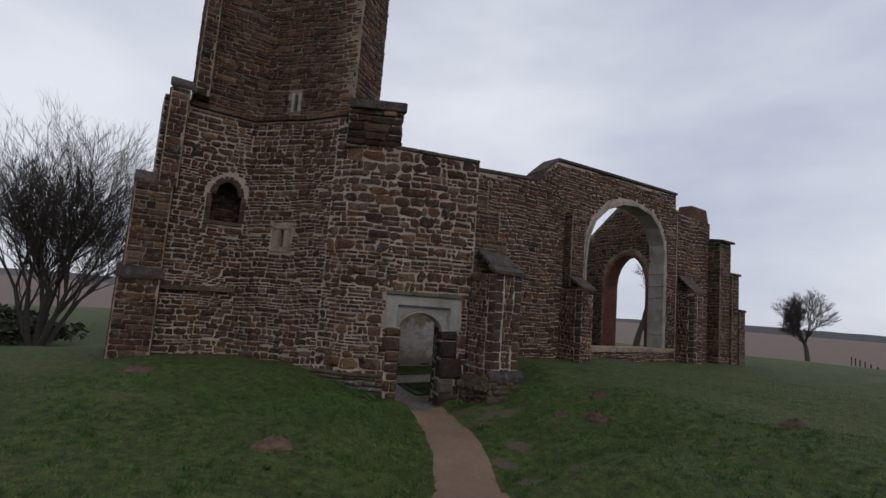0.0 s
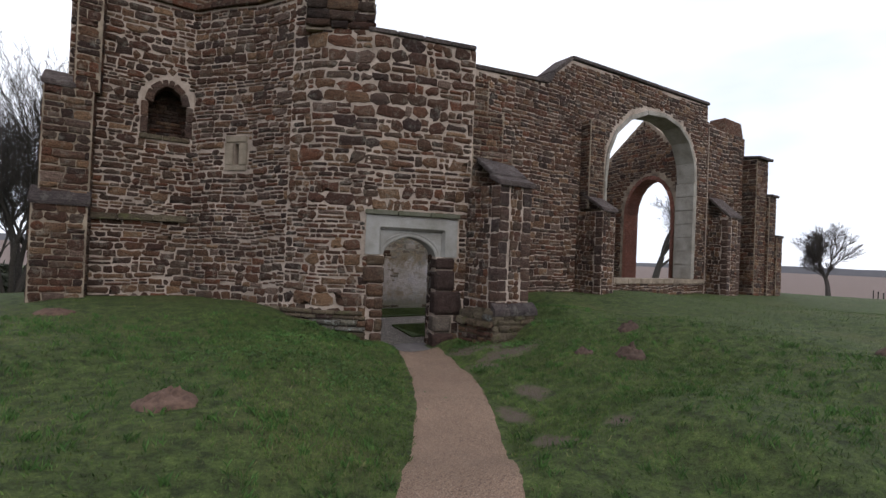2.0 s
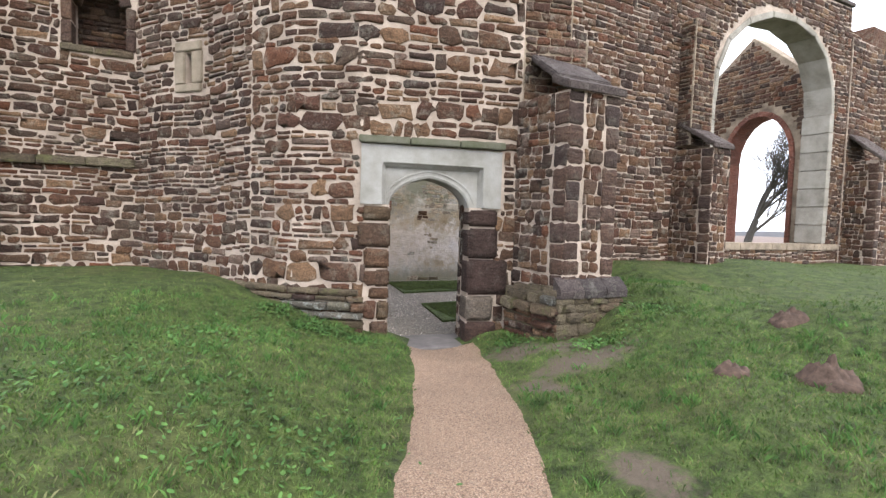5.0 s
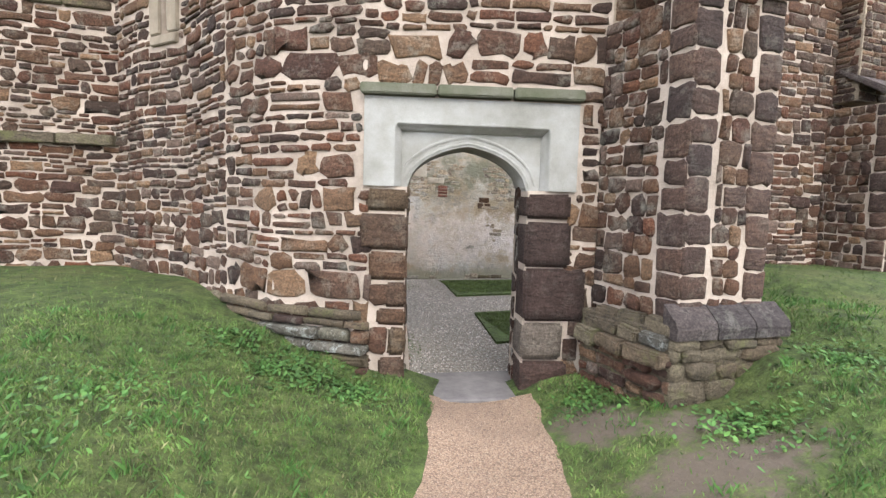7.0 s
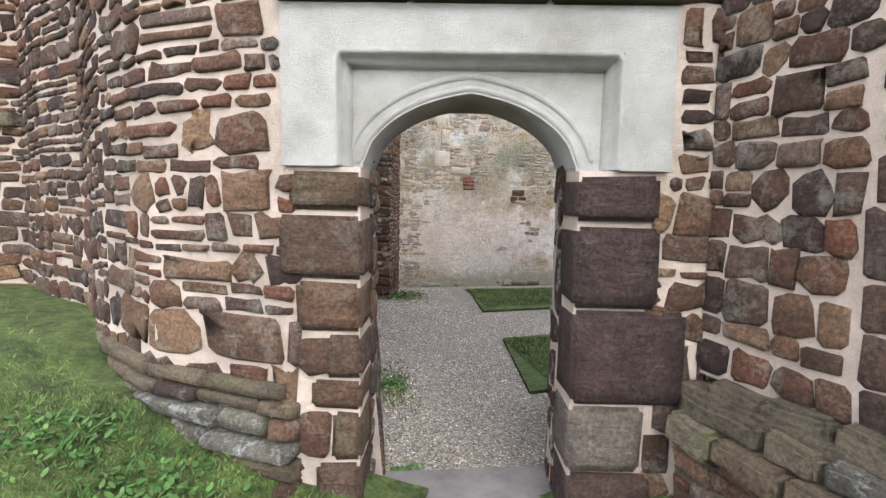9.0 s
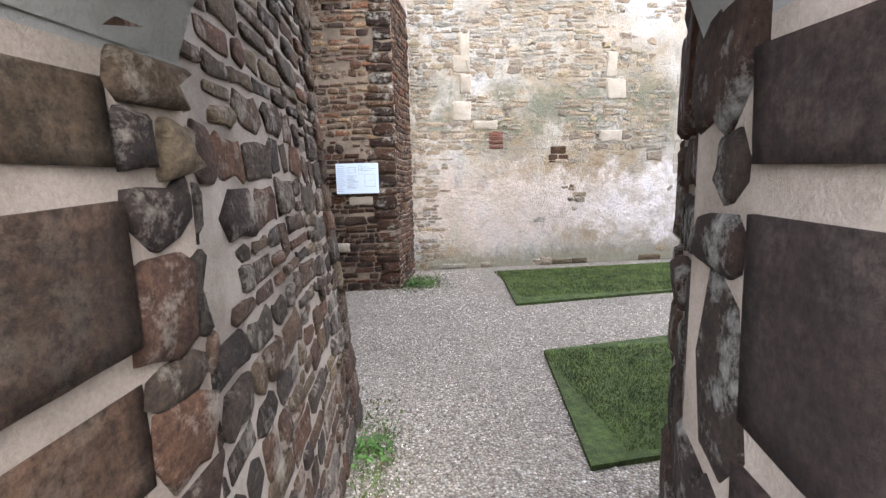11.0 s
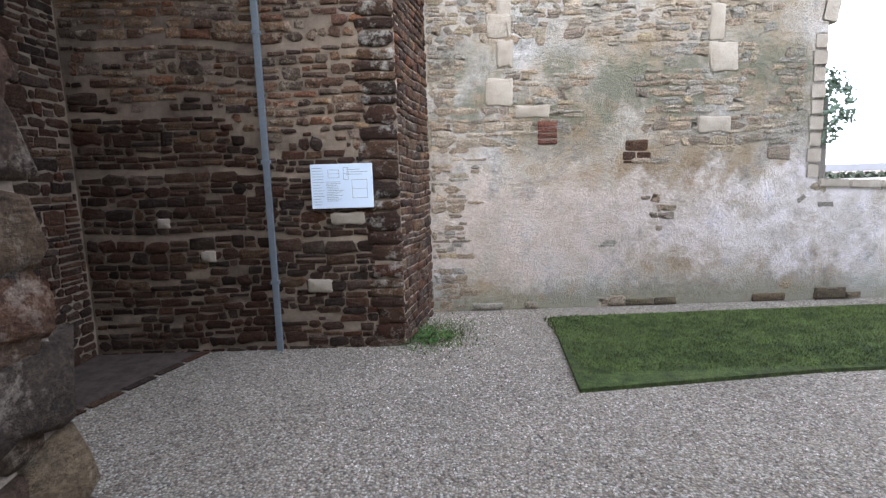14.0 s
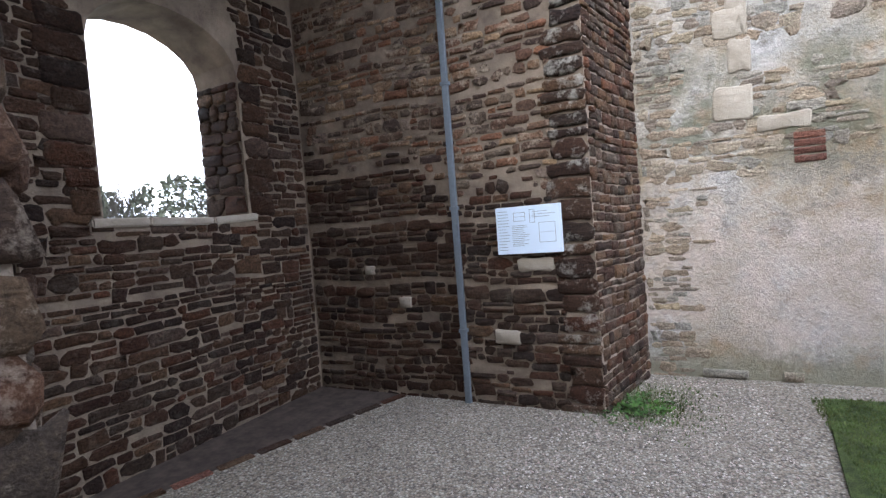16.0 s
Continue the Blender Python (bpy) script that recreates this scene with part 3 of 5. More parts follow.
# added dark block behind the slit, standing in for the shade of the opening
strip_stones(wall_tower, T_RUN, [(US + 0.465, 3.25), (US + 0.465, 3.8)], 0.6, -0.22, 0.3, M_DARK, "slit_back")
# niche back stones, in the same darkened colour as the box
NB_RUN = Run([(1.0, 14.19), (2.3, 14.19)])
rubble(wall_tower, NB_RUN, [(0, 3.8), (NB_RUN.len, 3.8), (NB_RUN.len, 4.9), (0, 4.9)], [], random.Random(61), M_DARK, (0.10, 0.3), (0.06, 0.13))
# ledge and string course
strip_stones(wall_tower, T_RUN, [(0.35, 2.10), (0.9, 2.11), (1.5, 2.13), (2.15, 2.14)], 0.1, 0.10, 0.13, M_MOSS, "ledge")
u = 0.0
while u < U1 - 0.2:
    e = min(u + R1.uniform(0.4, 0.7), U1 - 0.15)
    strip_stones(wall_tower, T_RUN, [(u, 6.66), (e, 6.66)], 0.3, 0.09, 0.12, M_STONE, "string_course")
    u = e

for k in range(4):
    strip_stones(wall_tower, T_RUN, [(U1 - 0.1 + k * 0.55, 5.85), (U1 - 0.1 + (k + 1) * 0.55, 5.85)], 0.5, 0.05, 0.09, M_COPING, "coping")
# weathered footing course left of the door
RF = random.Random(31)
z0 = 0.50
for row in range(6):
    h = (0.10, 0.075, 0.12, 0.09, 0.11, 0.12)[row]
    u = U0 + 2.3 + 0.22 * row
    while u < U1 + 0.05:
        e = min(u + RF.uniform(0.25, 0.75), U1 + 0.08)
        if e - u > 0.10:
            sv, sf = stone_shape(T_RUN, u + 0.008, e - 0.008, z0 - h + 0.006, z0 - 0.006, (0.055 + 0.014 * row) * RF.uniform(0.75, 1.15), RF, 0.22)
            new("footing_stone", mesh_of("footing_stone", sv, sf, (M_LICHEN, M_MOSS, M_STONE)[RF.choice((0, 0, 1, 1, 2))], True)).parent = wall_tower
        u = e
    z0 -= h

# upper tower stage
UP_RUN = Run([(0.6, 13.95), (2.26, 14.0), (4.03, 11.95)])
UP_SLIT = [(UP_RUN.s[1] + 0.95, 7.02), (UP_RUN.s[1] + 1.05, 7.02), (UP_RUN.s[1] + 1.05, 7.45), (UP_RUN.s[1] + 0.95, 7.45)]
wall_upper = cut_wall("wall_tower_upper", UP_RUN, [(0, 6.6), (UP_RUN.len, 6.6), (UP_RUN.len, 13), (0, 13)], [UP_SLIT], 0.3, M_INMORTAR, "dark weathered rubble upper tower stage", step=0.4)
rubble(wall_upper, UP_RUN, [(0, 6.75), (UP_RUN.len, 6.75), (UP_RUN.len, 13), (0, 13)], [[(UP_RUN.s[1] + 0.85, 6.92), (UP_RUN.s[1] + 1.15, 6.92), (UP_RUN.s[1] + 1.15, 7.55), (UP_RUN.s[1] + 0.85, 7.55)]], R1, M_STONE, (0.14, 0.5), (0.07, 0.18), near=(0, 4, 6.7, 8.5))
for o in (0.90, 1.10):
    strip_stones(wall_upper, UP_RUN, [(UP_RUN.s[1] + o, 6.96), (UP_RUN.s[1] + o, 7.50)], 0.2, 0.05, 0.08, M_LIME, "slit_jamb")
UPE_RUN = Run([(4.05, 11.90), (5.05, 12.72), (5.5, 18.0)])
wall_upper_east = cut_wall("wall_tower_upper_east", UPE_RUN, [(0, 5.2), (UPE_RUN.len, 5.2), (UPE_RUN.len, 13), (0, 13)], [], 0.6, M_OLDMORTAR, "dark rubble side of the upper tower", step=0.4)
rubble(wall_upper_east, UPE_RUN, [(0, 6.0), (3.0, 6.0), (3.0, 13), (0, 13)], [], R1, M_STONE, (0.14, 0.45), (0.07, 0.18))

# weathered block on the turret head
TB_RUN = Run([(3.75, 11.35), (4.88, 10.72), (5.0, 11.6)])
turret_head = cut_wall("turret_head", TB_RUN, [(0, 5.8), (TB_RUN.len, 5.8), (TB_RUN.len, 6.95), (0, 7.0)], [], 0.7, M_OLDMORTAR, "weathered stone block capping the turret", "wall")
rubble(turret_head, TB_RUN, [(0, 5.85), (TB_RUN.len, 5.85), (TB_RUN.len, 6.7), (0, 6.7)], [], R1, M_DARK, (0.3, 0.6), (0.16, 0.24), proud=(0.03, 0.06))
u = 0
for e in (0.65, 1.3, TB_RUN.len):
    strip_stones(turret_head, TB_RUN, [(u, 6.85), (e, 6.85)], 0.6, 0.12, 0.22, M_COPING, "coping")
    u = e


# stepped corner buttress
def solid(name, pts, z0, z1, material, parent=None, shrink=(0, 0), label="", bevel=0.02):
    """A prism on a plan outline; the top may be drawn in by shrink."""
    bm = bmesh.new()
    c = Vector((sum(p[0] for p in pts) / len(pts), sum(p[1] for p in pts) / len(pts)))
    lo = [bm.verts.new((x, y, z0)) for x, y in pts]
    hi = [bm.verts.new((c.x + (x - c.x) * (1 - shrink[0]), c.y + (y - c.y) * (1 - shrink[1]), z1)) for x, y in pts]
    n = len(pts)
    bm.faces.new(hi)
    bm.faces.new(lo[::-1])
    for i in range(n):
        bm.faces.new((lo[i], lo[(i + 1) % n], hi[(i + 1) % n], hi[i]))
    ccw_normals(bm)
    if bevel:
        bmesh.ops.bevel(bm, geom=bm.edges[:], offset=bevel, segments=1, affect="EDGES")
    return part(name, bm, material, parent, label)


def buttress(stages, label, rng, mortar, stone, near=True, size=(0.14, 0.4), height=(0.08, 0.17), quoin=True, cap=M_COPING):
    """Stages of (plan corners from back left by the front to back right, z0, z1)."""
    ob = None
    for k, (pts, z0, z1) in enumerate(stages):
        core = solid("buttress" if ob is None else "stage", pts, z0, z1, mortar, ob, bevel=0)
        if ob is None:
            ob = core
            tagged(ob, label, "buttress", "", "structure")
        for a, b in zip(pts, pts[1:]):
            run = Run([a, b])
            fr = [(0.02, z0), (run.len - 0.02, z0), (run.len - 0.02, z1), (0.02, z1)]
            holes = []
            if quoin and run.len > 0.6:
                holes = [[(-1, z0 - 1), (0.25, z0 - 1), (0.25, z1 + 1), (-1, z1 + 1)]] if a != pts[0] else []
                holes += [[(run.len - 0.225, z0 - 1), (run.len + 1, z0 - 1), (run.len + 1, z1 + 1), (run.len - 0.225, z1 + 1)]] if b != pts[-1] else []
                if a != pts[0]:
                    quoins(ob, run, 0.0, z0, z1, rng, M_QUOIN, (0.19, 0.235), (0.17, 0.28))
                if b != pts[-1]:
                    quoins(ob, run, run.len, z0, z1, rng, M_QUOIN, (0.19, 0.235), (0.17, 0.28), side=-1)
            rubble(ob, run, fr, holes, rng, stone, size, height, near=(0, 9, z0, z1) if near else None)
    return ob


def slope_cap(parent, a, b, back, z0, z1, over, material, name="cap", thick=0.10):
    """A sloping weathering slab over a buttress front from a to b, rising to the back."""
    a, b, k = Vector(a), Vector(b), Vector(back)
    t = (b - a).normalized()
    a, b = a - t * over, b + t * over
    f = -k.normalized() * over
    bm = bmesh.new()
    P = [(a + f, z0), (b + f, z0), (b + k, z1), (a + k, z1)]
    vs = [bm.verts.new((p.x, p.y, z)) for p, z in P] + [bm.verts.new((p.x, p.y, z + thick)) for p, z in P]
    for q in ((4, 5, 6, 7), (3, 2, 1, 0), (0, 1, 5, 4), (1, 2, 6, 5), (2, 3, 7, 6), (3, 0, 4, 7)):
        bm.faces.new([vs[i] for i in q])
    ccw_normals(bm)
    bmesh.ops.bevel(bm, geom=bm.edges[:], offset=0.018, segments=2, affect="EDGES")
    return part(name, bm, material, parent)


corner_buttress = buttress([([(-0.55, 14.6), (-0.50, 13.30), (0.34, 13.34), (0.36, 13.8)], 0.2, 2.25),
                            ([(-0.46, 14.6), (-0.42, 13.38), (0.34, 13.42), (0.36, 13.8)], 2.25, 4.45),
                            ([(-0.02, 14.6), (0.02, 13.42), (0.42, 13.46), (0.44, 13.8)], 4.45, 6.9),
                            ([(0.50, 14.6), (0.52, 13.5), (0.85, 13.55), (0.85, 14.0)], 6.9, 13.0)], "stepped ironstone corner buttress of the tower", R1, M_OLDMORTAR, M_STONE, False, (0.2, 0.5), (0.1, 0.2), False)
for z, a, b, k in ((2.25, (-0.50, 13.30), (0.34, 13.34), 0.12), (4.45, (-0.42, 13.38), (0.02, 13.42), 0.3), (6.9, (0.02, 13.42), (0.52, 13.46), 0.3)):
    slope_cap(corner_buttress, a, b, (0, k), z - 0.02, z + 0.25, 0.04, M_COPING)

# ---- buttress by the door ----
b1 = buttress([([(6.90, 10.32), (7.05, 9.41), (7.82, 9.42), (7.94, 10.4)], 0.60, 3.0)], "square ironstone buttress with dressed corner stones and pale mortar", R1, M_MORTAR, M_STONE, True, (0.10, 0.24), (0.09, 0.2))
solid("plinth", [(6.80, 10.30), (6.94, 9.32), (7.92, 9.32), (8.05, 10.4)], -0.35, 0.56, M_MOSS, b1, bevel=0.01)
front = Run([(6.93, 9.32), (7.94, 9.32)])
u = 0.0
for e in (0.36, 0.70, front.len + 0.02):
    sv = [front(u + 0.005, 0.52, -0.10), front(e - 0.005, 0.52, -0.10), front(e - 0.005, 0.52, 0.05), front(u + 0.005, 0.52, 0.05), front(u + 0.005, 0.60, 0.055), front(e - 0.005, 0.60, 0.055), front(e - 0.005, 0.645, 0.035), front(u + 0.005, 0.645, 0.035), front(u + 0.005, 0.76, -0.10), front(e - 0.005, 0.76, -0.10)]
    sf = [(3, 2, 5, 4), (4, 5, 6, 7), (7, 6, 9, 8), (0, 3, 4, 7, 8), (1, 9, 6, 5, 2), (0, 1, 2, 3), (0, 8, 9, 1)]
    new("plinth_moulding", mesh_of("plinth_moulding", sv, sf, M_COPING)).parent = b1
    u = e
side = Run([(6.80, 10.30), (6.93, 9.30)])
rubble(b1, side, [(0.0, -0.3), (side.len, -0.3), (side.len, 0.38), (0.0, 0.38)], [], R1, M_STONE, (0.14, 0.4), (0.08, 0.17), (0.01, 0.05), rough=0.4, gap=0.024)
rubble(b1, front, [(0.0, -0.3), (front.len, -0.3), (front.len, 0.51), (0.0, 0.51)], [], R1, M_MOSS, (0.16, 0.4), (0.10, 0.2), (0.01, 0.04), rough=0.4)
# mossy stepped footing along its side
for row, (z0, z1, off) in enumerate(((0.30, 0.43, 0.0), (0.42, 0.54, 0.07), (0.53, 0.63, 0.13))):
    y = 10.28 - 0.05 * row
    while y > 9.42:
        w = min(R1.uniform(0.2, 0.42), y - 9.28)
        yc = y - w / 2
        h = R1.uniform(-0.02, 0.015)
        bm = box_bm((-0.12, -w / 2 + 0.008, z0), (0.15, w / 2 - 0.008, z1 + h), 0.0)
        bmesh.ops.bevel(bm, geom=bm.edges[:], offset=0.02, segments=2, affect="EDGES")
        bmesh.ops.subdivide_edges(bm, edges=[e for e in bm.edges if e.calc_length() > 0.08], cuts=3, use_grid_fill=True)
        for v in bm.verts:
            v.co += Vector((1, 0.5, 0.8)) * 0.022 * noise.noise(v.co * 7 + Vector((yc * 9, row, 0)))
        bmesh.ops.transform(bm, matrix=pose(6.80 + 0.14 * (10.30 - yc) + off, yc, 0, R1.uniform(-2, 2), 0, 8 + R1.uniform(-4, 4)), verts=bm.verts)
        part("footing_stone", bm, M_LICHEN if R1.random() < 0.12 else M_MOSS, b1)
        y -= w
slope_cap(b1, (7.05, 9.41), (7.82, 9.42), (0.0, 0.30), 2.98, 3.14, 0.07, M_COPING)
slope_cap(b1, (7.09, 9.70), (7.84, 9.71), (0.0, 0.55), 3.14, 3.55, 0.06, M_COPING)
# broken wall stub above it
stub = buttress([([(6.9, 11.7), (6.95, 10.30), (7.86, 10.12), (8.1, 11.8)], 2.6, 3.9), ([(6.9, 11.7), (7.0, 10.55), (7.8, 10.4), (8.0, 11.8)], 3.9, 4.7), ([(6.9, 11.7), (7.05, 10.95), (7.7, 10.85), (7.9, 11.8)], 4.7, 5.5)],
                "ragged stub of broken rubble wall above the buttress", R1, M_OLDMORTAR, M_STONE, False, (0.12, 0.4), (0.07, 0.16), False)

# ---- nave south wall ----
M_ARCH = mortar_mat("weathered_limestone", (0.34, 0.31, 0.27), (0.20, 0.18, 0.15))
S_RUN = Run([(7.35, 11.69), (19.4, 12.71)])
su = lambda x: max(0.0, (x - 7.35) * S_RUN.len / 12.05)
S_WIN = [(su(13.0), 1.12), (su(18.0), 1.12), (su(18.05), 4.6), (su(17.95), 5.3), (su(17.55), 6.0), (su(16.9), 6.42), (su(16.0), 6.6), (su(15.0), 6.5), (su(14.1), 6.15), (su(13.4), 5.6), (su(13.05), 4.9), (su(12.98), 4.2)]
S_OUT = [(0, -0.6), (S_RUN.len, -0.6), (S_RUN.len, 6.85), (su(18.78), 6.9), (su(18.76), 7.5), (su(11.3), 7.22), (su(10.5), 6.62), (su(10.4), 6.34), (0, 6.06)]
wall_nave = cut_wall("wall_nave_south", S_RUN, S_OUT, [S_WIN], 0.6, M_MORTAR, "long ironstone rubble nave wall with a large open arch", step=0.6)
S_WIN_BOX = [(u + (0.12 if u > su(15.5) else -0.12), v + (0.12 if v > 4.5 else 0)) for u, v in S_WIN]
rubble(wall_nave, S_RUN, [(su(7.9), 0.4), (S_RUN.len, 0.4), (S_RUN.len, 6.8), (su(18.78), 6.88), (su(18.74), 7.48), (su(11.3), 7.2), (su(10.52), 6.6), (su(10.42), 6.32), (su(7.9), 6.09)], [S_WIN_BOX], R1, M_STONE, (0.13, 0.46), (0.07, 0.19), near=(su(8.0), su(12.9), 0.4, 3.5))
rubble(wall_nave, S_RUN, [(0.02, 4.8), (su(7.9), 4.8), (su(7.9), 6.06), (0.02, 6.05)], [], R1, M_STONE, (0.14, 0.42), (0.08, 0.17))
cop = [(0, 6.11), (su(8.9), 6.26), (su(10.4), 6.40), (su(10.55), 6.68), (su(11.3), 7.29), (su(12.8), 7.36), (su(14.3), 7.42), (su(15.8), 7.47), (su(17.3), 7.53), (su(18.8), 7.58)]
strip_stones(wall_nave, S_RUN, cop, 0.62, 0.06, 0.10, M_COPING, "coping")
strip_stones(wall_nave, S_RUN, [(u, v) for u, v in S_WIN[2:]], 0.64, 0.03, 0.14, M_ARCH, "arch_stone")
for k in range(7):
    strip_stones(wall_nave, S_RUN, [(su(18.02), 1.15 + k * 0.49), (su(18.02), 1.15 + (k + 1) * 0.49)], 0.64, 0.03, 0.22, M_ARCH, "jamb_stone")
for k in range(3):
    strip_stones(wall_nave, S_RUN, [(su(12.97), 2.9 + k * 0.45), (su(12.97), 2.9 + (k + 1) * 0.45)], 0.64, 0.03, 0.12, M_ARCH, "jamb_stone")
u = su(12.9)
while u < su(18.2):
    strip_stones(wall_nave, S_RUN, [(u, 1.06), (u + 0.66, 1.06)], 0.64, 0.06, 0.16, M_OLDMORTAR, "sill_stone")
    u += 0.66
b2 = buttress([([(11.75, 12.1), (11.9, 11.25), (12.45, 11.30), (12.6, 12.2)], 0.3, 3.0)], "smaller nave buttress with dressed corners", R1, M_MORTAR, M_STONE, False, (0.10, 0.24), (0.09, 0.2))
slope_cap(b2, (11.9, 11.25), (12.45, 11.30), (-0.05, 0.75), 2.98, 3.5, 0.06, M_COPING)
stub2 = buttress([([(11.8, 12.3), (11.85, 11.75), (12.5, 11.8), (12.6, 12.3)], 3.1, 5.6)], "ragged broken masonry beside the arch", R1, M_OLDMORTAR, M_STONE, False, (0.12, 0.4), (0.07, 0.16), False)

# east end of the nave and its buttresses
E_RUN = Run([(19.0, 18.6), (19.0, 12.95)])
E_ARCH = arch_poly(2.25, 4.5, 0.8, 3.7, 5.2)
wall_east = cut_wall("wall_nave_east", E_RUN, [(0, -0.6), (E_RUN.len, -0.6), (E_RUN.len, 5.4), (3.05, 7.7), (0, 5.3)], [E_ARCH], 0.7, M_OLDMORTAR, "rubble gable wall with a brick-edged arch", step=0.5)
rubble(wall_east, E_RUN, [(0, 0), (E_RUN.len, 0), (E_RUN.len, 5.3), (3.05, 7.6), (0, 5.2)], [[(a + (0.2 if a > 3 else -0.2), b + 0.15) for a, b in E_ARCH]], R1, M_STONE, (0.18, 0.45), (0.09, 0.18))
M_BRICK = stone_mat("red_brick", [(0.19, 0.075, 0.05), (0.14, 0.06, 0.045), (0.23, 0.095, 0.065)], 0.2)
strip_stones(wall_east, E_RUN, E_ARCH[1:] + E_ARCH[:1], 0.72, 0.03, 0.16, M_BRICK, "brick_arch")
end_wall = buttress([([(18.8, 13.2), (18.85, 12.62), (21.6, 12.84), (21.7, 13.6)], -0.2, 6.75)], "tall rubble wall end with a ragged top", R1, M_MORTAR, M_STONE, False, (0.16, 0.45), (0.09, 0.18), False)
solid("wall_stub", [(19.9, 13.4), (19.95, 12.75), (21.55, 12.86), (21.6, 13.5)], 6.7, 7.35, M_STONE, end_wall, (0.2, 0.1))
b3 = buttress([([(18.95, 12.7), (19.0, 11.9), (19.9, 11.97), (20.0, 12.8)], 0.2, 3.4)], "nave buttress with dressed corners", R1, M_MORTAR, M_STONE, False, (0.12, 0.26), (0.09, 0.2))
slope_cap(b3, (19.0, 11.9), (19.9, 11.97), (0, 0.75), 3.38, 4.1, 0.05, M_COPING)
b4 = buttress([([(21.5, 13.4), (21.55, 12.3), (22.5, 12.38), (22.55, 13.5)], 0.1, 5.9), ([(22.4, 13.4), (22.45, 12.25), (23.05, 12.3), (23.1, 13.4)], 0.1, 4.5), ([(22.95, 13.3), (23.0, 12.2), (23.5, 12.25), (23.55, 13.3)], 0.1, 2.9)],
              "stepped end buttress of weathered rubble", R1, M_OLDMORTAR, M_STONE, False, (0.2, 0.5), (0.1, 0.2), False)
for z, x0, x1 in ((5.9, 21.55, 22.5), (4.5, 22.5, 23.05), (2.9, 23.05, 23.5)):
    slope_cap(b4, (x0, 12.2), (x1, 12.25), (0, 1.0), z - 0.02, z + 0.12, 0.05, M_COPING)

# ---- inside: floor, walls ----
FLOOR = -0.39
floor = tagged(new("floor", mesh_of("floor", [(0.5, 10.2, FLOOR), (20, 10.2, FLOOR), (20, 19, FLOOR), (0.5, 19, FLOOR)], [(0, 1, 2, 3)], M_GRAVEL)), "loose pinkish-grey gravel floor", "floor", "", "structure")
def lime_coat(u, v):
    """Where the lime coat still hides the stones of the passage wall."""
    k = noise.noise((u * 2.1, v * 2.4, 5.0)) + 0.5 * noise.noise((u * 5.0, v * 5.5, 1.0))
    return k > 0.72 + 0.75 * (u - 0.8) - 0.40 * (v - 0.9)


P_RUN = Run([(5.20, 10.98), (5.29, 13.42)], 0.085)
wall_passage = cut_wall("wall_passage", P_RUN, [(0, -0.5), (P_RUN.len, -0.5), (P_RUN.len, 2.0), (0, 2.0)], [], 0.5, M_PASSAGE, "thick lime-smeared rubble wall of the entrance passage")
cut_wall("wall_passage_head", P_RUN, [(0, 2.0), (P_RUN.len, 2.0), (P_RUN.len, 4.6), (0, 4.6)], [], 0.5, M_PASSAGE, "upper lime-coated part of the passage wall")
rubble(wall_passage, P_RUN, [(0.02, -0.45), (P_RUN.len - 0.02, -0.45), (P_RUN.len - 0.02, 3.0), (0.02, 3.0)], [], R1, M_SMEARED, (0.12, 0.38), (0.07, 0.19), (0.004, 0.022), near=(0, 9, -1, 3), rough=0.40, gap=0.026, skip=lime_coat)
TS_RUN = Run([(5.27, 13.45), (4.3, 13.56), (2.74, 14.45)])
wall_tower_in = cut_wall("wall_tower_inner_south", TS_RUN, [(0, -0.5), (TS_RUN.len, -0.5), (TS_RUN.len, 5.2), (0, 5.2)], [], 0.4, M_OLDMORTAR, "dark rubble inner wall of the tower")
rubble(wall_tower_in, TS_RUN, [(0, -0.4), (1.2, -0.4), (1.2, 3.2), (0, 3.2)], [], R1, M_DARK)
TW_RUN = Run([(2.74, 14.5), (2.74, 17.26)])
TW_WIN = arch_poly(0.55, 1.92, 1.60, 2.98, 3.42)
wall_west = cut_wall("wall_tower_west", TW_RUN, [(0, -0.6), (TW_RUN.len, -0.6), (TW_RUN.len, 5.2), (0, 5.2)], [TW_WIN], 0.6, M_INMORTAR, "dark rubble tower wall with an arched window", step=0.4)
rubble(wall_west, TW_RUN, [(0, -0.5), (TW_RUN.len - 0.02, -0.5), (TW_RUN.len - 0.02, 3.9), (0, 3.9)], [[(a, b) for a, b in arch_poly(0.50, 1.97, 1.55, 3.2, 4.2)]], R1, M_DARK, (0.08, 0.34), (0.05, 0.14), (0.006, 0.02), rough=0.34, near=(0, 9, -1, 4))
TN_RUN = Run([(2.74, 17.26), (5.92, 17.26)])
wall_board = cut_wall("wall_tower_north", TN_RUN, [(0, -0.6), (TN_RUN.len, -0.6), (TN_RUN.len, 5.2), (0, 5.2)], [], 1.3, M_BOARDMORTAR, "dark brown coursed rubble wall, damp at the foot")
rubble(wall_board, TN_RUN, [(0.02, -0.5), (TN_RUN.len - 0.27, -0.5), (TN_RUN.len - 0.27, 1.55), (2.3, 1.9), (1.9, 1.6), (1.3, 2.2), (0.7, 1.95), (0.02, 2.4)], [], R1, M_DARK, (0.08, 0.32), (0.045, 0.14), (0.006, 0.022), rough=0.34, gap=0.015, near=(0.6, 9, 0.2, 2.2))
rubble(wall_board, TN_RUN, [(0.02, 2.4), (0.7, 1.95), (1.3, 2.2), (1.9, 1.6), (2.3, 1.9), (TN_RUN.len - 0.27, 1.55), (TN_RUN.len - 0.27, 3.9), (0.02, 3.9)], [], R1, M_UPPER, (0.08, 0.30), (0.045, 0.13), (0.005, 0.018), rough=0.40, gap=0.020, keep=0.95)
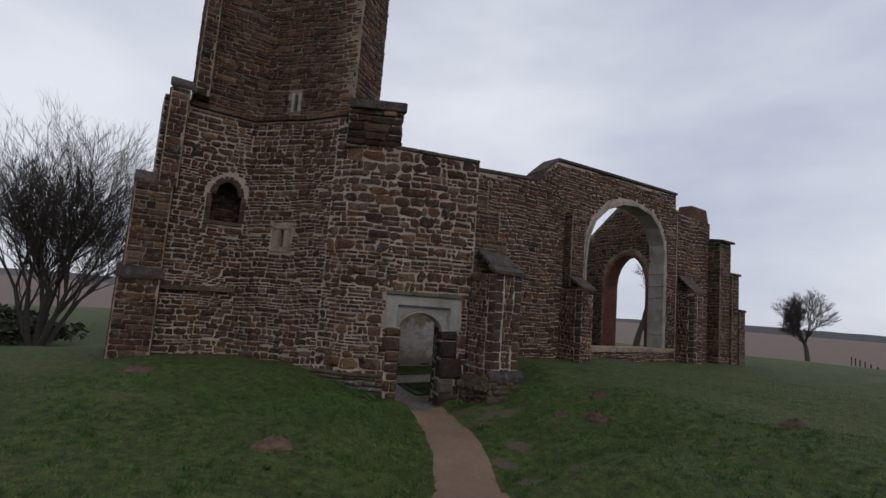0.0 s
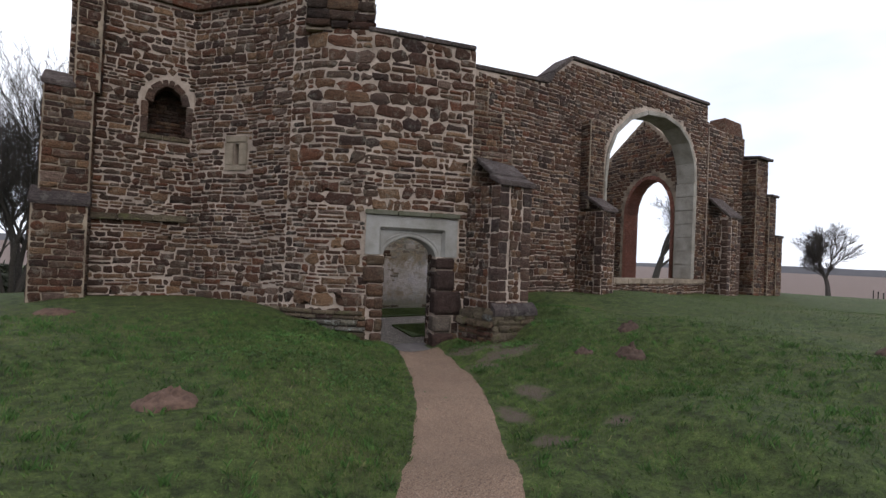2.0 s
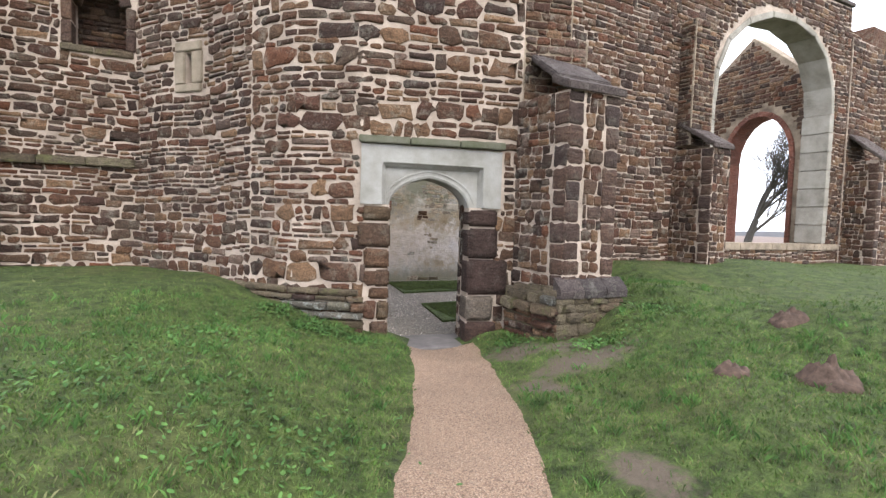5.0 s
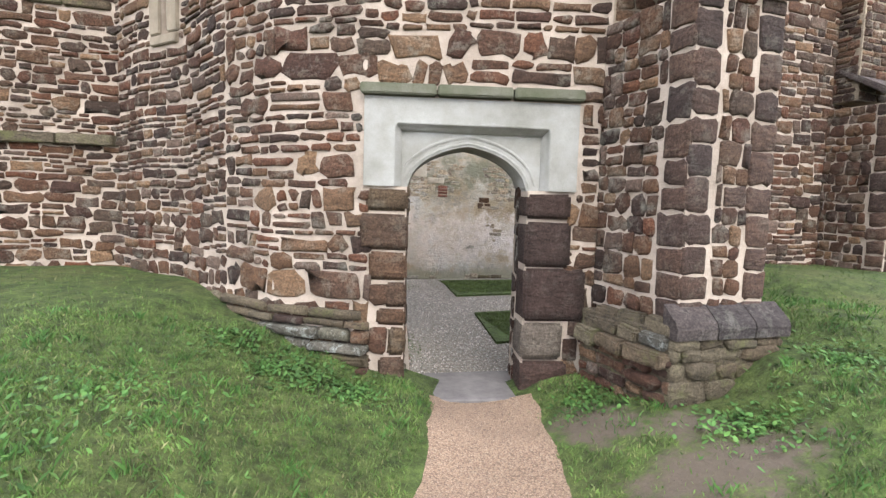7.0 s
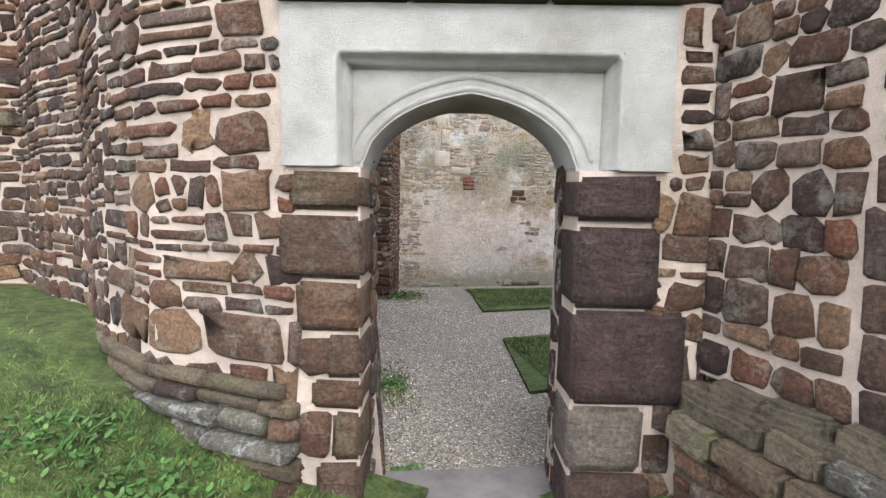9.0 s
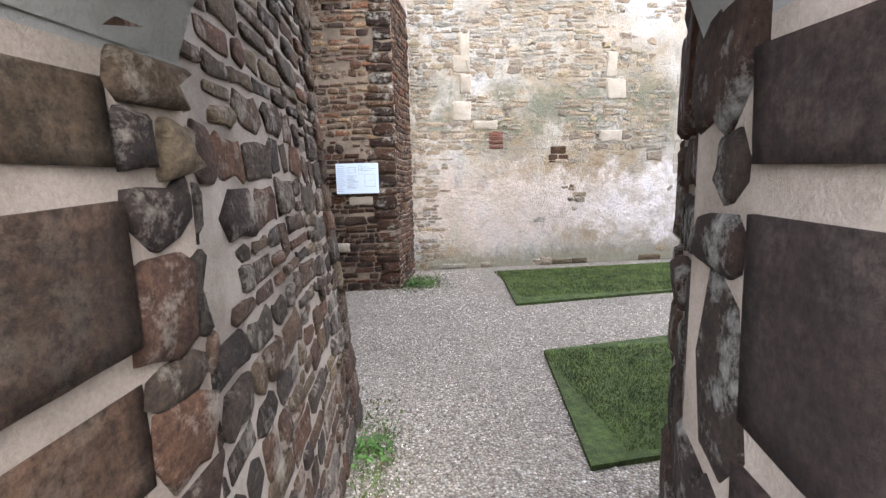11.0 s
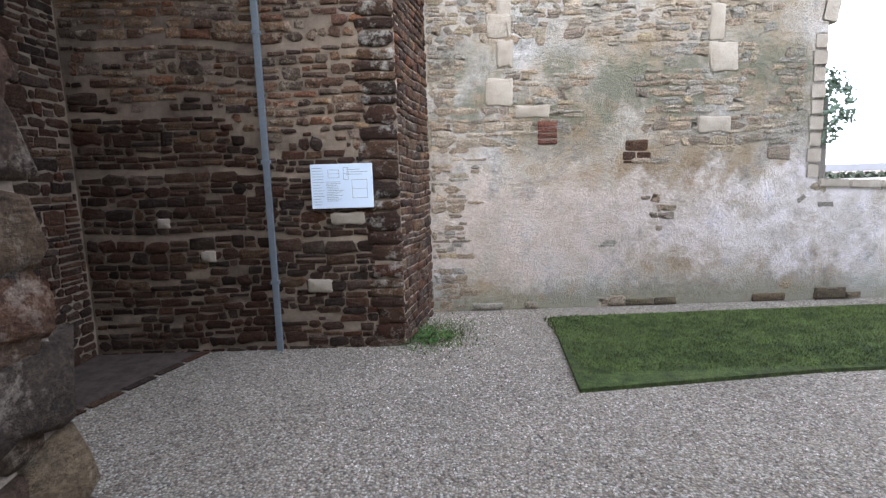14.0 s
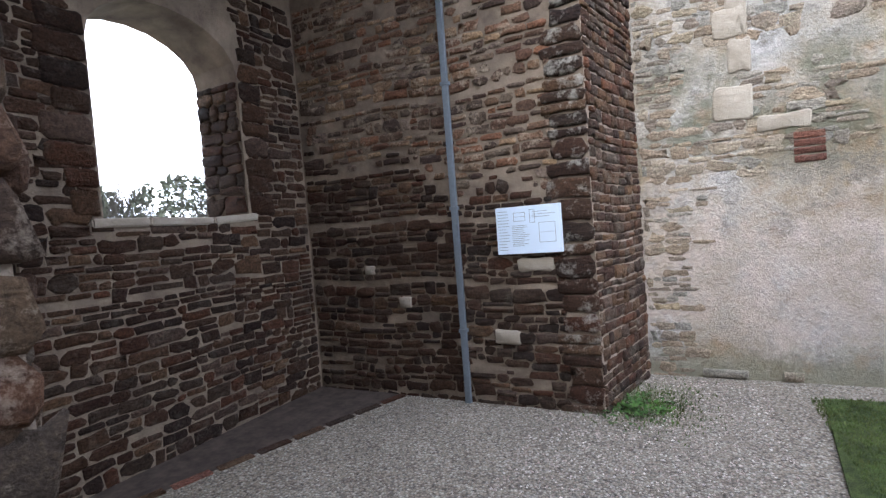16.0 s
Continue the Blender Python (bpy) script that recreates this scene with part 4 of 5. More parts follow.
quoins(wall_board, TN_RUN, TN_RUN.len, -0.45, 3.9, R1, M_FLAKED, (0.26, 0.40), (0.09, 0.20), 0.025, -1, 0.3)
PE_RUN = Run([(5.92, 17.26), (6.2, 18.51)])
wall_pier = cut_wall("wall_pier", PE_RUN, [(0, -0.6), (PE_RUN.len, -0.6), (PE_RUN.len, 5.2), (0, 5.2)], [], 0.3, M_MORTAR, "lichen-spotted rubble pier side")
rubble(wall_pier, PE_RUN, [(0.0, -0.5), (PE_RUN.len - 0.02, -0.5), (PE_RUN.len - 0.02, 3.9), (0.0, 3.9)], [], R1, M_STONE, (0.10, 0.26), (0.06, 0.13), (0.01, 0.025))
N_RUN = Run([(6.2, 18.51), (19.4, 18.51)])
N_WIN = arch_poly(4.90, 7.80, 1.15, 3.05, 4.3, 10, 0.4)
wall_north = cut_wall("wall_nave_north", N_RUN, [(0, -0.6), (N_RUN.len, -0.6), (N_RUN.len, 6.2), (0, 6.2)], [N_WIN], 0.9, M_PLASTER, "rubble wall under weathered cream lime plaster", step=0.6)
# slab added above the view; it blocks the sky to darken the tower inside
ceiling = tagged(new("ceiling", mesh_of("ceiling", [(x, y, z) for z in (5.2, 5.4) for x, y in ((2.0, 14.7), (5.6, 14.7), (5.6, 18.6), (2.0, 18.6))], [(3, 2, 1, 0), (4, 5, 6, 7), (0, 1, 5, 4), (1, 2, 6, 5), (2, 3, 7, 6), (3, 0, 4, 7)], M_DARK)), "unseen slab added over the tower to keep its inside dark", "ceiling", "", "structure")


# lawns
def lawn(pts, label):
    n = len(pts)
    v = [(x, y, FLOOR - 0.02) for x, y in pts] + [(x, y, FLOOR + 0.035) for x, y in pts]
    return tagged(new("lawn", mesh_of("lawn", v, [tuple(range(n, 2 * n))] + [(i, (i + 1) % n, n + (i + 1) % n, n + i) for i in range(n)], M_LAWN)), label, "lawn", "", "structure")


lawn([(7.36, 15.97), (9.5, 16.2), (14, 16.3), (18.2, 16.4), (18.2, 18.2), (14, 18.15), (7.6, 18.0)], "cut rectangle of short green grass along the plaster wall")
lawn([(6.88, 12.5), (18.2, 13.6), (18.2, 15.0), (9.8, 14.68), (7.19, 14.33)], "cut rectangle of short green grass inside the nave")

# ---- door frame ----
M_HOOD = mortar_mat("mossy_limestone", (0.15, 0.14, 0.11), (0.075, 0.08, 0.045))
door_frame = new("door_frame", None)
tagged(door_frame, "whitewashed limestone four-centred arch in a square hooded frame", "door frame", "", "structure")
ca = (DOOR_L + DOOR_R) / 2


def frame_slab(name, outline, holes, d0, d1, material):
    ob = cut_wall(name, Shift(T_RUN, d1), outline, holes, d1 - d0, material, "", "", 0.08)
    ob.parent = door_frame
    for k in ("label", "category", "kind"):
        if k in ob:
            del ob[k]
    return ob


class Shift:
    def __init__(self, run, d):
        self.r, self.d, self.s, self.len = run, d, run.s, run.len

    def __call__(self, u, v, d):
        return self.r(u, v, d + self.d)


HEAD = [(DOOR_L, 1.5), (DOOR_R, 1.5)]
for k in range(25):
    q = 1 - k / 12
    HEAD.append((ca + q * (DOOR_R - DOOR_L) / 2, 1.60 + 0.35 * ((1 - abs(q) ** 2.6) ** 0.6 * 0.74 + 0.26 * (1 - abs(q)))))
REC = [(FR_L + 0.25, 1.5), (FR_R - 0.24, 1.5), (FR_R - 0.24, 2.12), (FR_L + 0.25, 2.12)]
OUT = [(FR_L, 1.58), (FR_R, 1.58), (FR_R, 2.33), (FR_L, 2.33)]
frame_slab("surround", OUT, [REC], -0.5, 0.035, M_LIME)
frame_slab("spandrel", [(REC[0][0], 1.58), (REC[1][0], 1.58), (REC[1][0], 2.12), (REC[0][0], 2.12)], [HEAD], -0.5, -0.07, M_LIME)
def moulding(name, line_uv, profile, material):
    """A moulding swept along a line in (u, v); profile rows are (offset from the line, depth)."""
    bm = bmesh.new()
    rows = []
    for k, (a, b) in enumerate(line_uv):
        p, q = line_uv[max(0, k - 1)], line_uv[min(len(line_uv) - 1, k + 1)]
        t = Vector((q[0] - p[0], q[1] - p[1])).normalized()
        n = Vector((t.y, -t.x))
        rows.append([bm.verts.new(T_RUN(a + n.x * o, b + n.y * o, dd)) for o, dd in profile])
    for r0, r1 in zip(rows, rows[1:]):
        for i in range(len(profile) - 1):
            bm.faces.new((r0[i], r0[i + 1], r1[i + 1], r1[i]))
    ccw_normals(bm)
    ob = part(name, bm, material, door_frame)
    for p in ob.data.polygons:
        p.use_smooth = True
    return ob


moulding("arch_moulding", HEAD[2:], [(-0.004, -0.40), (-0.006, -0.10), (0.012, -0.065), (0.03, -0.058), (0.042, -0.075), (0.055, -0.10), (0.07, -0.062), (0.09, -0.055), (0.10, -0.072)], M_LIME)
strip_stones(door_frame, T_RUN, [(FR_L - 0.03, 2.38), (FR_L + 0.6, 2.385), (FR_L + 1.25, 2.39), (FR_R + 0.03, 2.395)], 0.2, 0.10, 0.09, M_HOOD, "hood_mould")
strip_stones(door_frame, T_RUN, [(FR_L + 0.23, 2.15), (FR_R - 0.22, 2.15)], 0.2, 0.02, 0.05, M_LIME, "recess_moulding")
moulding("recess_cavetto", [(REC[0][0], 1.585), (REC[0][0], 1.85), (REC[0][0], 2.09), (REC[0][0] + 0.03, 2.12), (REC[1][0] - 0.4, 2.12), (REC[1][0] - 0.03, 2.12), (REC[1][0], 2.09), (REC[1][0], 1.85), (REC[1][0], 1.585)],
         [(-0.02, 0.032), (0.0, 0.040), (0.014, 0.032), (0.022, 0.004), (0.040, -0.022), (0.058, -0.045), (0.066, -0.075)], M_LIME)
# rear arch over the passage
frame_slab("rear_lintel", [(DOOR_L - 0.1, 2.0), (DOOR_R + 0.4, 2.0), (DOOR_R + 0.4, 2.33), (DOOR_L - 0.1, 2.33)], [], -0.9, -0.51, M_OLDMORTAR)


def jamb_block(u0, u1, v0, v1, d, back, seed, material, name="jamb_stone"):
    """A large worn jamb stone running back into the opening."""
    rng = random.Random(seed)
    bm = bmesh.new()
    vs = []
    for dd in (-back, d):
        for x, y in ((u0, v0), (u1, v0), (u1, v1), (u0, v1)):
            vs.append(bm.verts.new((x + rng.uniform(-0.010, 0.010), y + rng.uniform(-0.008, 0.008), dd)))
    for f in ((4, 5, 6, 7), (3, 2, 1, 0), (0, 1, 5, 4), (1, 2, 6, 5), (2, 3, 7, 6), (3, 0, 4, 7)):
        bm.faces.new([vs[i] for i in f])
    ccw_normals(bm)
    bmesh.ops.bevel(bm, geom=bm.edges[:], offset=min(0.022, (v1 - v0) * 0.14), segments=2, affect="EDGES")
    bmesh.ops.subdivide_edges(bm, edges=[e for e in bm.edges if e.calc_length() > 0.09], cuts=4, use_grid_fill=True)
    for v in bm.verts:
        x, y, dd = v.co
        k = 0.016 * noise.noise((x * 4.1 + seed, y * 6.0, dd * 4.0)) + 0.008 * noise.noise((x * 13 + seed, y * 24, dd * 13))
        side = 1 if u0 < DOOR_L else -1
        v.co = T_RUN(x + side * 0.6 * k, y, dd + k)
    ccw_normals(bm)
    ob = part(name, bm, material, wall_tower)
    for p in ob.data.polygons:
        p.use_smooth = True
    return ob


M_REDJAMB = stone_mat("red_brown_jamb_stone", [(0.085, 0.047, 0.028), (0.105, 0.058, 0.034), (0.07, 0.04, 0.027), (0.10, 0.066, 0.038)], 0.15)
M_DARKJAMB = stone_mat("dark_purple_ironstone", [(0.046, 0.027, 0.022), (0.056, 0.032, 0.025), (0.040, 0.025, 0.021)], 0.08)
M_GREYJAMB = stone_mat("worn_grey_brown_stone", [(0.105, 0.082, 0.066), (0.12, 0.095, 0.075)], 0.2)
for k, (a, b, w, m) in enumerate(((-0.36, 0.09, 0.22, M_REDJAMB), (0.10, 0.36, 0.13, M_REDJAMB), (0.37, 0.52, 0.24, M_REDJAMB), (0.53, 0.76, 0.17, M_REDJAMB), (0.77, 1.02, 0.31, M_REDJAMB), (1.03, 1.35, 0.40, M_REDJAMB), (1.36, 1.56, 0.34, M_REDJAMB))):
    jamb_block(DOOR_L - w, DOOR_L + 0.012, a + 0.006, b - 0.006, 0.035, 0.30, k, m)
for k, (a, b, w, m) in enumerate(((-0.36, 0.07, 0.42, M_DARKJAMB), (0.08, 0.42, 0.36, M_GREYJAMB), (0.43, 0.90, 0.54, M_DARKJAMB), (0.91, 1.32, 0.40, M_DARKJAMB), (1.33, 1.56, 0.38, M_DARKJAMB))):
    jamb_block(DOOR_R - 0.012, DOOR_R + w, a + 0.006, b - 0.006, 0.05, 0.30, 20 + k, m)
for a, b, w in ((0.10, 0.36, 0.16), (0.53, 0.76, 0.13)):
    sv, sf = stone_shape(T_RUN, DOOR_L - 0.30, DOOR_L - w, a + 0.02, b - 0.02, 0.03, R1, 0.3)
    new("stone", mesh_of("stone", sv, sf, M_STONE, True)).parent = wall_tower

# reveals of the doorway
REV_L = Run([tuple(T_RUN(DOOR_L, 0, -0.28).xy), tuple(T_RUN(DOOR_L, 0, -0.52).xy), (5.24, 11.2)])
rubble(wall_tower, REV_L, [(0, -0.4), (REV_L.len, -0.4), (REV_L.len, 1.95), (0, 1.95)], [], R1, M_SMEARED, (0.16, 0.45), (0.10, 0.28), (0.01, 0.03), rough=0.3)
jamb_core = solid("jamb_core", [(6.42, 10.93), (6.66, 11.40), (7.45, 11.75), (7.3, 10.75)], -0.5, 4.5, M_MORTAR, wall_tower, bevel=0)
REV_R = Run([(7.4, 11.73), (6.66, 11.40), (6.40, 10.92), tuple(T_RUN(DOOR_R, 0, -0.28).xy)])
rubble(wall_tower, REV_R, [(0, -0.4), (REV_R.len, -0.4), (REV_R.len, 2.6), (0, 2.6)], [], R1, M_FLAKED, (0.18, 0.5), (0.14, 0.36), (0.01, 0.03), rough=0.35, gap=0.03)

CAP_RUN = Run([(7.28, 12.36), (7.34, 11.66)])
rubble(wall_tower, CAP_RUN, [(0, -0.4), (CAP_RUN.len, -0.4), (CAP_RUN.len, 3.0), (0, 3.0)], [], R1, M_DARK, (0.18, 0.5), (0.14, 0.3), (0.02, 0.05), rough=0.35)

# threshold slab
slab = solid("threshold_slab", [(5.26, 10.40), (6.40, 10.22), (6.50, 10.98), (5.36, 11.08)], -0.42, -0.222, M_SLAB, None, bevel=0.012)
tagged(slab, "worn grey stone threshold slab in the doorway", "threshold", "", "structure")

# ---- things inside ----
board = new("information_board", None)
board.location = (5.36, 17.195, 1.27)
tagged(board, "white information board with drawings and text on the rubble wall", "sign")
part("panel", box_bm((-0.30, -0.008, -0.215), (0.30, 0.045, 0.215), 0.004), M_BOARD, board)
rb = random.Random(5)
for x0, x1, z0, z1, n in ((-0.28, -0.17, -0.19, 0.19, 14), (-0.15, 0.02, -0.15, 0.05, 12), (0.05, 0.27, 0.10, 0.17, 3)):
    for k in range(n):
        z = z1 - (z1 - z0) * (k + 0.5) / n
        part("text_line", box_bm((x0, -0.010, z - 0.0022), (x0 + (x1 - x0) * rb.uniform(0.6, 1.0), -0.0085, z + 0.0022)), M_INK, board)
for x0, x1, z0, z1 in ((-0.13, -0.02, 0.08, 0.16), (0.02, 0.07, 0.06, 0.18), (0.10, 0.25, -0.12, 0.06)):
    for a, b, c, d in ((x0, x1, z0, z0 + 0.004), (x0, x1, z1 - 0.004, z1), (x0, x0 + 0.004, z0, z1), (x1 - 0.004, x1, z0, z1), (x0, x1, (z0 + z1) / 2, (z0 + z1) / 2 + 0.003)):
        part("drawing_line", box_bm((a, -0.010, c), (b, -0.0085, d)), M_INK, board)

pipe = new("conductor_strip", None)
pipe.location = (4.63, 17.22, FLOOR)
tagged(pipe, "grey metal lightning conductor casing fixed up the wall", "pipe")
part("casing", box_bm((-0.03, -0.022, -0.03), (0.03, 0.02, 5.5), 0.006), M_PIPE, pipe)
for z in (0.7, 1.9, 3.1):
    part("clip", box_bm((-0.042, -0.027, z), (0.042, 0.03, z + 0.035), 0.003), M_PIPE, pipe)

# ---- north wall: stones showing through the plaster ----
R2 = random.Random(21)
PALES = [(0.30, 0.235, 0.17), (0.23, 0.175, 0.13), (0.36, 0.30, 0.23), (0.19, 0.15, 0.12), (0.29, 0.26, 0.22), (0.24, 0.225, 0.20), (0.33, 0.26, 0.17)]
M_BUFF = stone_mat("buff_rubble", PALES, 0.4, (0.24, 0.25, 0.18))
M_ASHLAR = mortar_mat("pale_ashlar", (0.40, 0.355, 0.30), (0.28, 0.24, 0.195))


def bare(u, v):
    """Whether the plaster is still on at this place of the north wall."""
    k = noise.noise((u * 0.9, v * 1.3, 3.3)) + 0.55 * noise.noise((u * 2.7, v * 3.4, 8.0))
    lim = 0.50 if v < 1.35 else (0.12 if v < 1.9 else (-0.10 if v < 2.9 else -0.35))
    lim -= 0.9 * math.exp(-((u - 2.95) / 0.28) ** 2 - ((v - 0.85) / 0.38) ** 2) + 0.9 * math.exp(-((u - 3.75) / 0.30) ** 2 - ((v - 0.62) / 0.16) ** 2)
    if u < 0.45:
        lim -= 0.7
    if v < -0.12:
        lim -= 0.45
    return k < lim


N_BOX = [(a + (0.22 if a > 6.3 else -0.22), b + (0.2 if b > 2.8 else 0)) for a, b in N_WIN]
rubble(wall_north, N_RUN, [(0.02, -0.42), (9.0, -0.42), (9.0, 4.6), (0.02, 4.6)], [N_BOX], R2, M_BUFF, (0.09, 0.30), (0.04, 0.13), (0.002, 0.009), gap=0.010, near=(0.0, 5.3, 1.3, 2.7), rough=0.6, skip=bare, keep=0.85)
rubble(wall_north, N_RUN, [(9.0, -0.42), (13.0, -0.42), (13.0, 6.1), (9.0, 6.1)], [N_BOX], R2, M_BUFF, (0.14, 0.4), (0.08, 0.15), (0.004, 0.015), skip=bare)


def block(wall, run, u0, u1, v0, v1, material, name, d=0.012, seed=1):
    rng = random.Random(seed + int(u0 * 100))
    sv, sf = stone_shape(run, u0, u1, v0, v1, d, rng, 0.12)
    ob = new(name, mesh_of(name, sv, sf, material, True))
    ob.parent = wall
    return ob


for x0, x1, z0, z1 in ((6.92, 7.26, 2.17, 2.50), (7.06, 7.26, 2.62, 2.95), (7.06, 7.24, 2.97, 3.6), (9.66, 10.0, 2.5, 2.86), (9.64, 9.82, 2.88, 3.3), (7.28, 7.70, 2.02, 2.18), (9.55, 9.95, 1.78, 1.98), (6.95, 7.22, 2.96, 3.25)):
    block(wall_north, N_RUN, x0 - 6.2, x1 - 6.2, z0, z1, M_ASHLAR, "ashlar_block", 0.016)
for k in range(4):
    block(wall_north, N_RUN, 1.36, 1.60, 1.70 + k * 0.072, 1.762 + k * 0.072, M_BRICK, "brick", 0.012, k)
for k, (x0, x1, z0, z1) in enumerate(((8.62, 8.78, 1.48, 1.58), (8.80, 8.97, 1.47, 1.57), (8.65, 8.93, 1.59, 1.72), (8.63, 8.94, 1.44, 1.47))):
    block(wall_north, N_RUN, x0 - 6.2, x1 - 6.2, z0, z1, M_DARK, "putlog_stone", 0.004, k)
for x0, x1, z0, z1 in ((10.46, 10.70, 1.62, 1.80), (10.44, 10.72, 1.43, 1.60)):
    block(wall_north, N_RUN, x0 - 6.2, x1 - 6.2, z0, z1, M_BUFF, "mossy_stone", 0.012)
x = 0.5
while x < 7.0:
    w = R2.uniform(0.15, 0.45)
    if R2.random() < 0.55:
        block(wall_north, N_RUN, x, x + w - 0.02, -0.38, -0.38 + R2.uniform(0.07, 0.16), M_MOSS if R2.random() < (0.25 if x < 2.5 else 0.6) else M_BUFF, "footing_stone", 0.03)
    x += w
# window dressings
for k in range(9):
    strip_stones(wall_north, N_RUN, [(4.82, 1.18 + k * 0.195), (4.82, 1.18 + (k + 1) * 0.195)], 0.92, 0.012, 0.16 + 0.03 * (k % 2), M_ASHLAR, "jamb_stone")
    strip_stones(wall_north, N_RUN, [(7.88, 1.18 + k * 0.195), (7.88, 1.18 + (k + 1) * 0.195)], 0.92, 0.012, 0.16 + 0.03 * (k % 2), M_ASHLAR, "jamb_stone")
strip_stones(wall_north, N_RUN, [p for p in N_WIN[2:]], 0.92, 0.012, 0.2, M_ASHLAR, "arch_stone")
for k in range(7):
    strip_stones(wall_north, N_RUN, [(4.90 + k * 0.404, 1.13 - 0.022 * k), (4.90 + (k + 1) * 0.404, 1.11 - 0.022 * k)], 0.92, 0.03, 0.10, M_ASHLAR, "sill_stone")

# single pale stones and painted marks on the board wall
for x0, x1, z0, z1 in ((5.22, 5.56, 0.88, 1.02), (4.95, 5.2, 0.20, 0.34), (3.9, 4.05, 0.55, 0.66), (3.5, 3.62, 0.9, 1.0)):
    block(wall_board, TN_RUN, x0 - 2.74, x1 - 2.74, z0, z1, M_ASHLAR, "pale_stone", 0.03)
# large quoins at the end of the passage wall, and around the west window
quoins(wall_passage, P_RUN, P_RUN.len + 0.03, -0.42, 3.0, R2, M_SMEARED, (0.15, 0.36), (0.10, 0.24), 0.03, -1, 0.36)
END_RUN = Run([(5.33, 13.445), (4.8, 13.50)])
rubble(wall_passage, END_RUN, [(0, -0.42), (END_RUN.len, -0.42), (END_RUN.len, 3.0), (0, 3.0)], [], R2, M_SMEARED, (0.12, 0.32), (0.09, 0.2), (0.01, 0.04), rough=0.45, gap=0.03)
quoins(wall_west, TW_RUN, 1.94, 1.62, 3.3, R2, M_DARK, (0.18, 0.34), (0.14, 0.22), 0.03, 1, 0.25)
quoins(wall_west, TW_RUN, 0.53, 1.62, 3.2, R2, M_DARK, (0.18, 0.34), (0.14, 0.22), 0.03, -1)
strip_stones(wall_west, TW_RUN, [(0.45, 1.57), (0.9, 1.575), (1.5, 1.57), (2.02, 1.61)], 0.6, 0.03, 0.07, M_ASHLAR, "sill_stone")

WR_RUN = Run([(2.16, 16.405), (2.72, 16.405)])
rubble(wall_west, WR_RUN, [(0, 1.64), (WR_RUN.len, 1.64), (WR_RUN.len, 2.95), (0, 2.95)], [], R2, M_DARK, (0.12, 0.36), (0.08, 0.18), (0.008, 0.025), rough=0.4)

# tower floor: damp earth with a brick edge
M_EARTH = plain("damp_earth", (0.055, 0.042, 0.036), 0.85, 0, 0.6, 9)
EDGE = [(3.88, 17.26), (3.66, 16.6), (3.42, 15.75), (3.2, 14.95), (3.05, 14.4)]
ev = [(x, y, FLOOR + 0.006) for x, y in [(2.74, 14.3)] + EDGE[::-1] + [(2.74, 17.26)]]
earth = tagged(new("tower_floor", mesh_of("tower_floor", ev, [tuple(range(len(ev)))], M_EARTH)), "damp dark earth floor strip with scattered gravel", "floor", "", "structure")
for k in range(9):
    q = Vector(EDGE[0]).lerp(Vector(EDGE[-1]), (k + 0.5) / 9) + Vector((-0.02, 0))
    bm = box_bm((-0.045, -0.14, -0.02), (0.045, 0.14, 0.006), 0.004)
    e = part("edging_brick", bm, M_BRICK if k == 6 else M_DARK, earth)
    e.location, e.rotation_euler = (q.x, q.y, FLOOR + 0.006), (0, 0, radians(-19 + 0.8 * k))

# gravel banked against the wall, loose pebbles
peb_v, peb_f = [], []
rp = random.Random(77)
for k in range(14000):
    x, y = rp.uniform(5.4, 9.5), rp.uniform(11.0, 18.4)
    if x > 7.2 and (y < 14.3 or y > 15.8):
        continue
    if y < 13.5 and x < 5.45:
        continue
    s = rp.uniform(0.005, 0.012)
    a = rp.uniform(0, 6.3)
    k0 = len(peb_v)
    for j in range(4):
        peb_v.append((x + s * rp.uniform(0.8, 1.3) * math.cos(a + j * 1.57), y + s * rp.uniform(0.8, 1.3) * math.sin(a + j * 1.57), FLOOR + 0.001))
    peb_v.append((x, y, FLOOR + s * rp.uniform(0.7, 1.2)))
    peb_f += [(k0 + j, k0 + (j + 1) % 4, k0 + 4) for j in range(4)]
M_PEBBLE = stone_mat("pebbles", [(0.26, 0.20, 0.175), (0.55, 0.47, 0.43), (0.38, 0.30, 0.27), (0.66, 0.61, 0.57), (0.20, 0.17, 0.16)], 0.0)
tagged(new("pebbles", mesh_of("pebbles", peb_v, peb_f, M_PEBBLE, True)), "loose pinkish-grey pebbles on the floor", "gravel", "", "stuff")


# ---- grass ----
def ground_many(xy):
    a, b = np.zeros(len(xy)), np.zeros(len(xy))
    for px, py, pz in GROUND_AT:
        w = 1.0 / ((xy[:, 0] - px) ** 2 + (xy[:, 1] - py) ** 2 + 0.05) ** 1.7
        a, b = a + w * pz, b + w
    return a / b


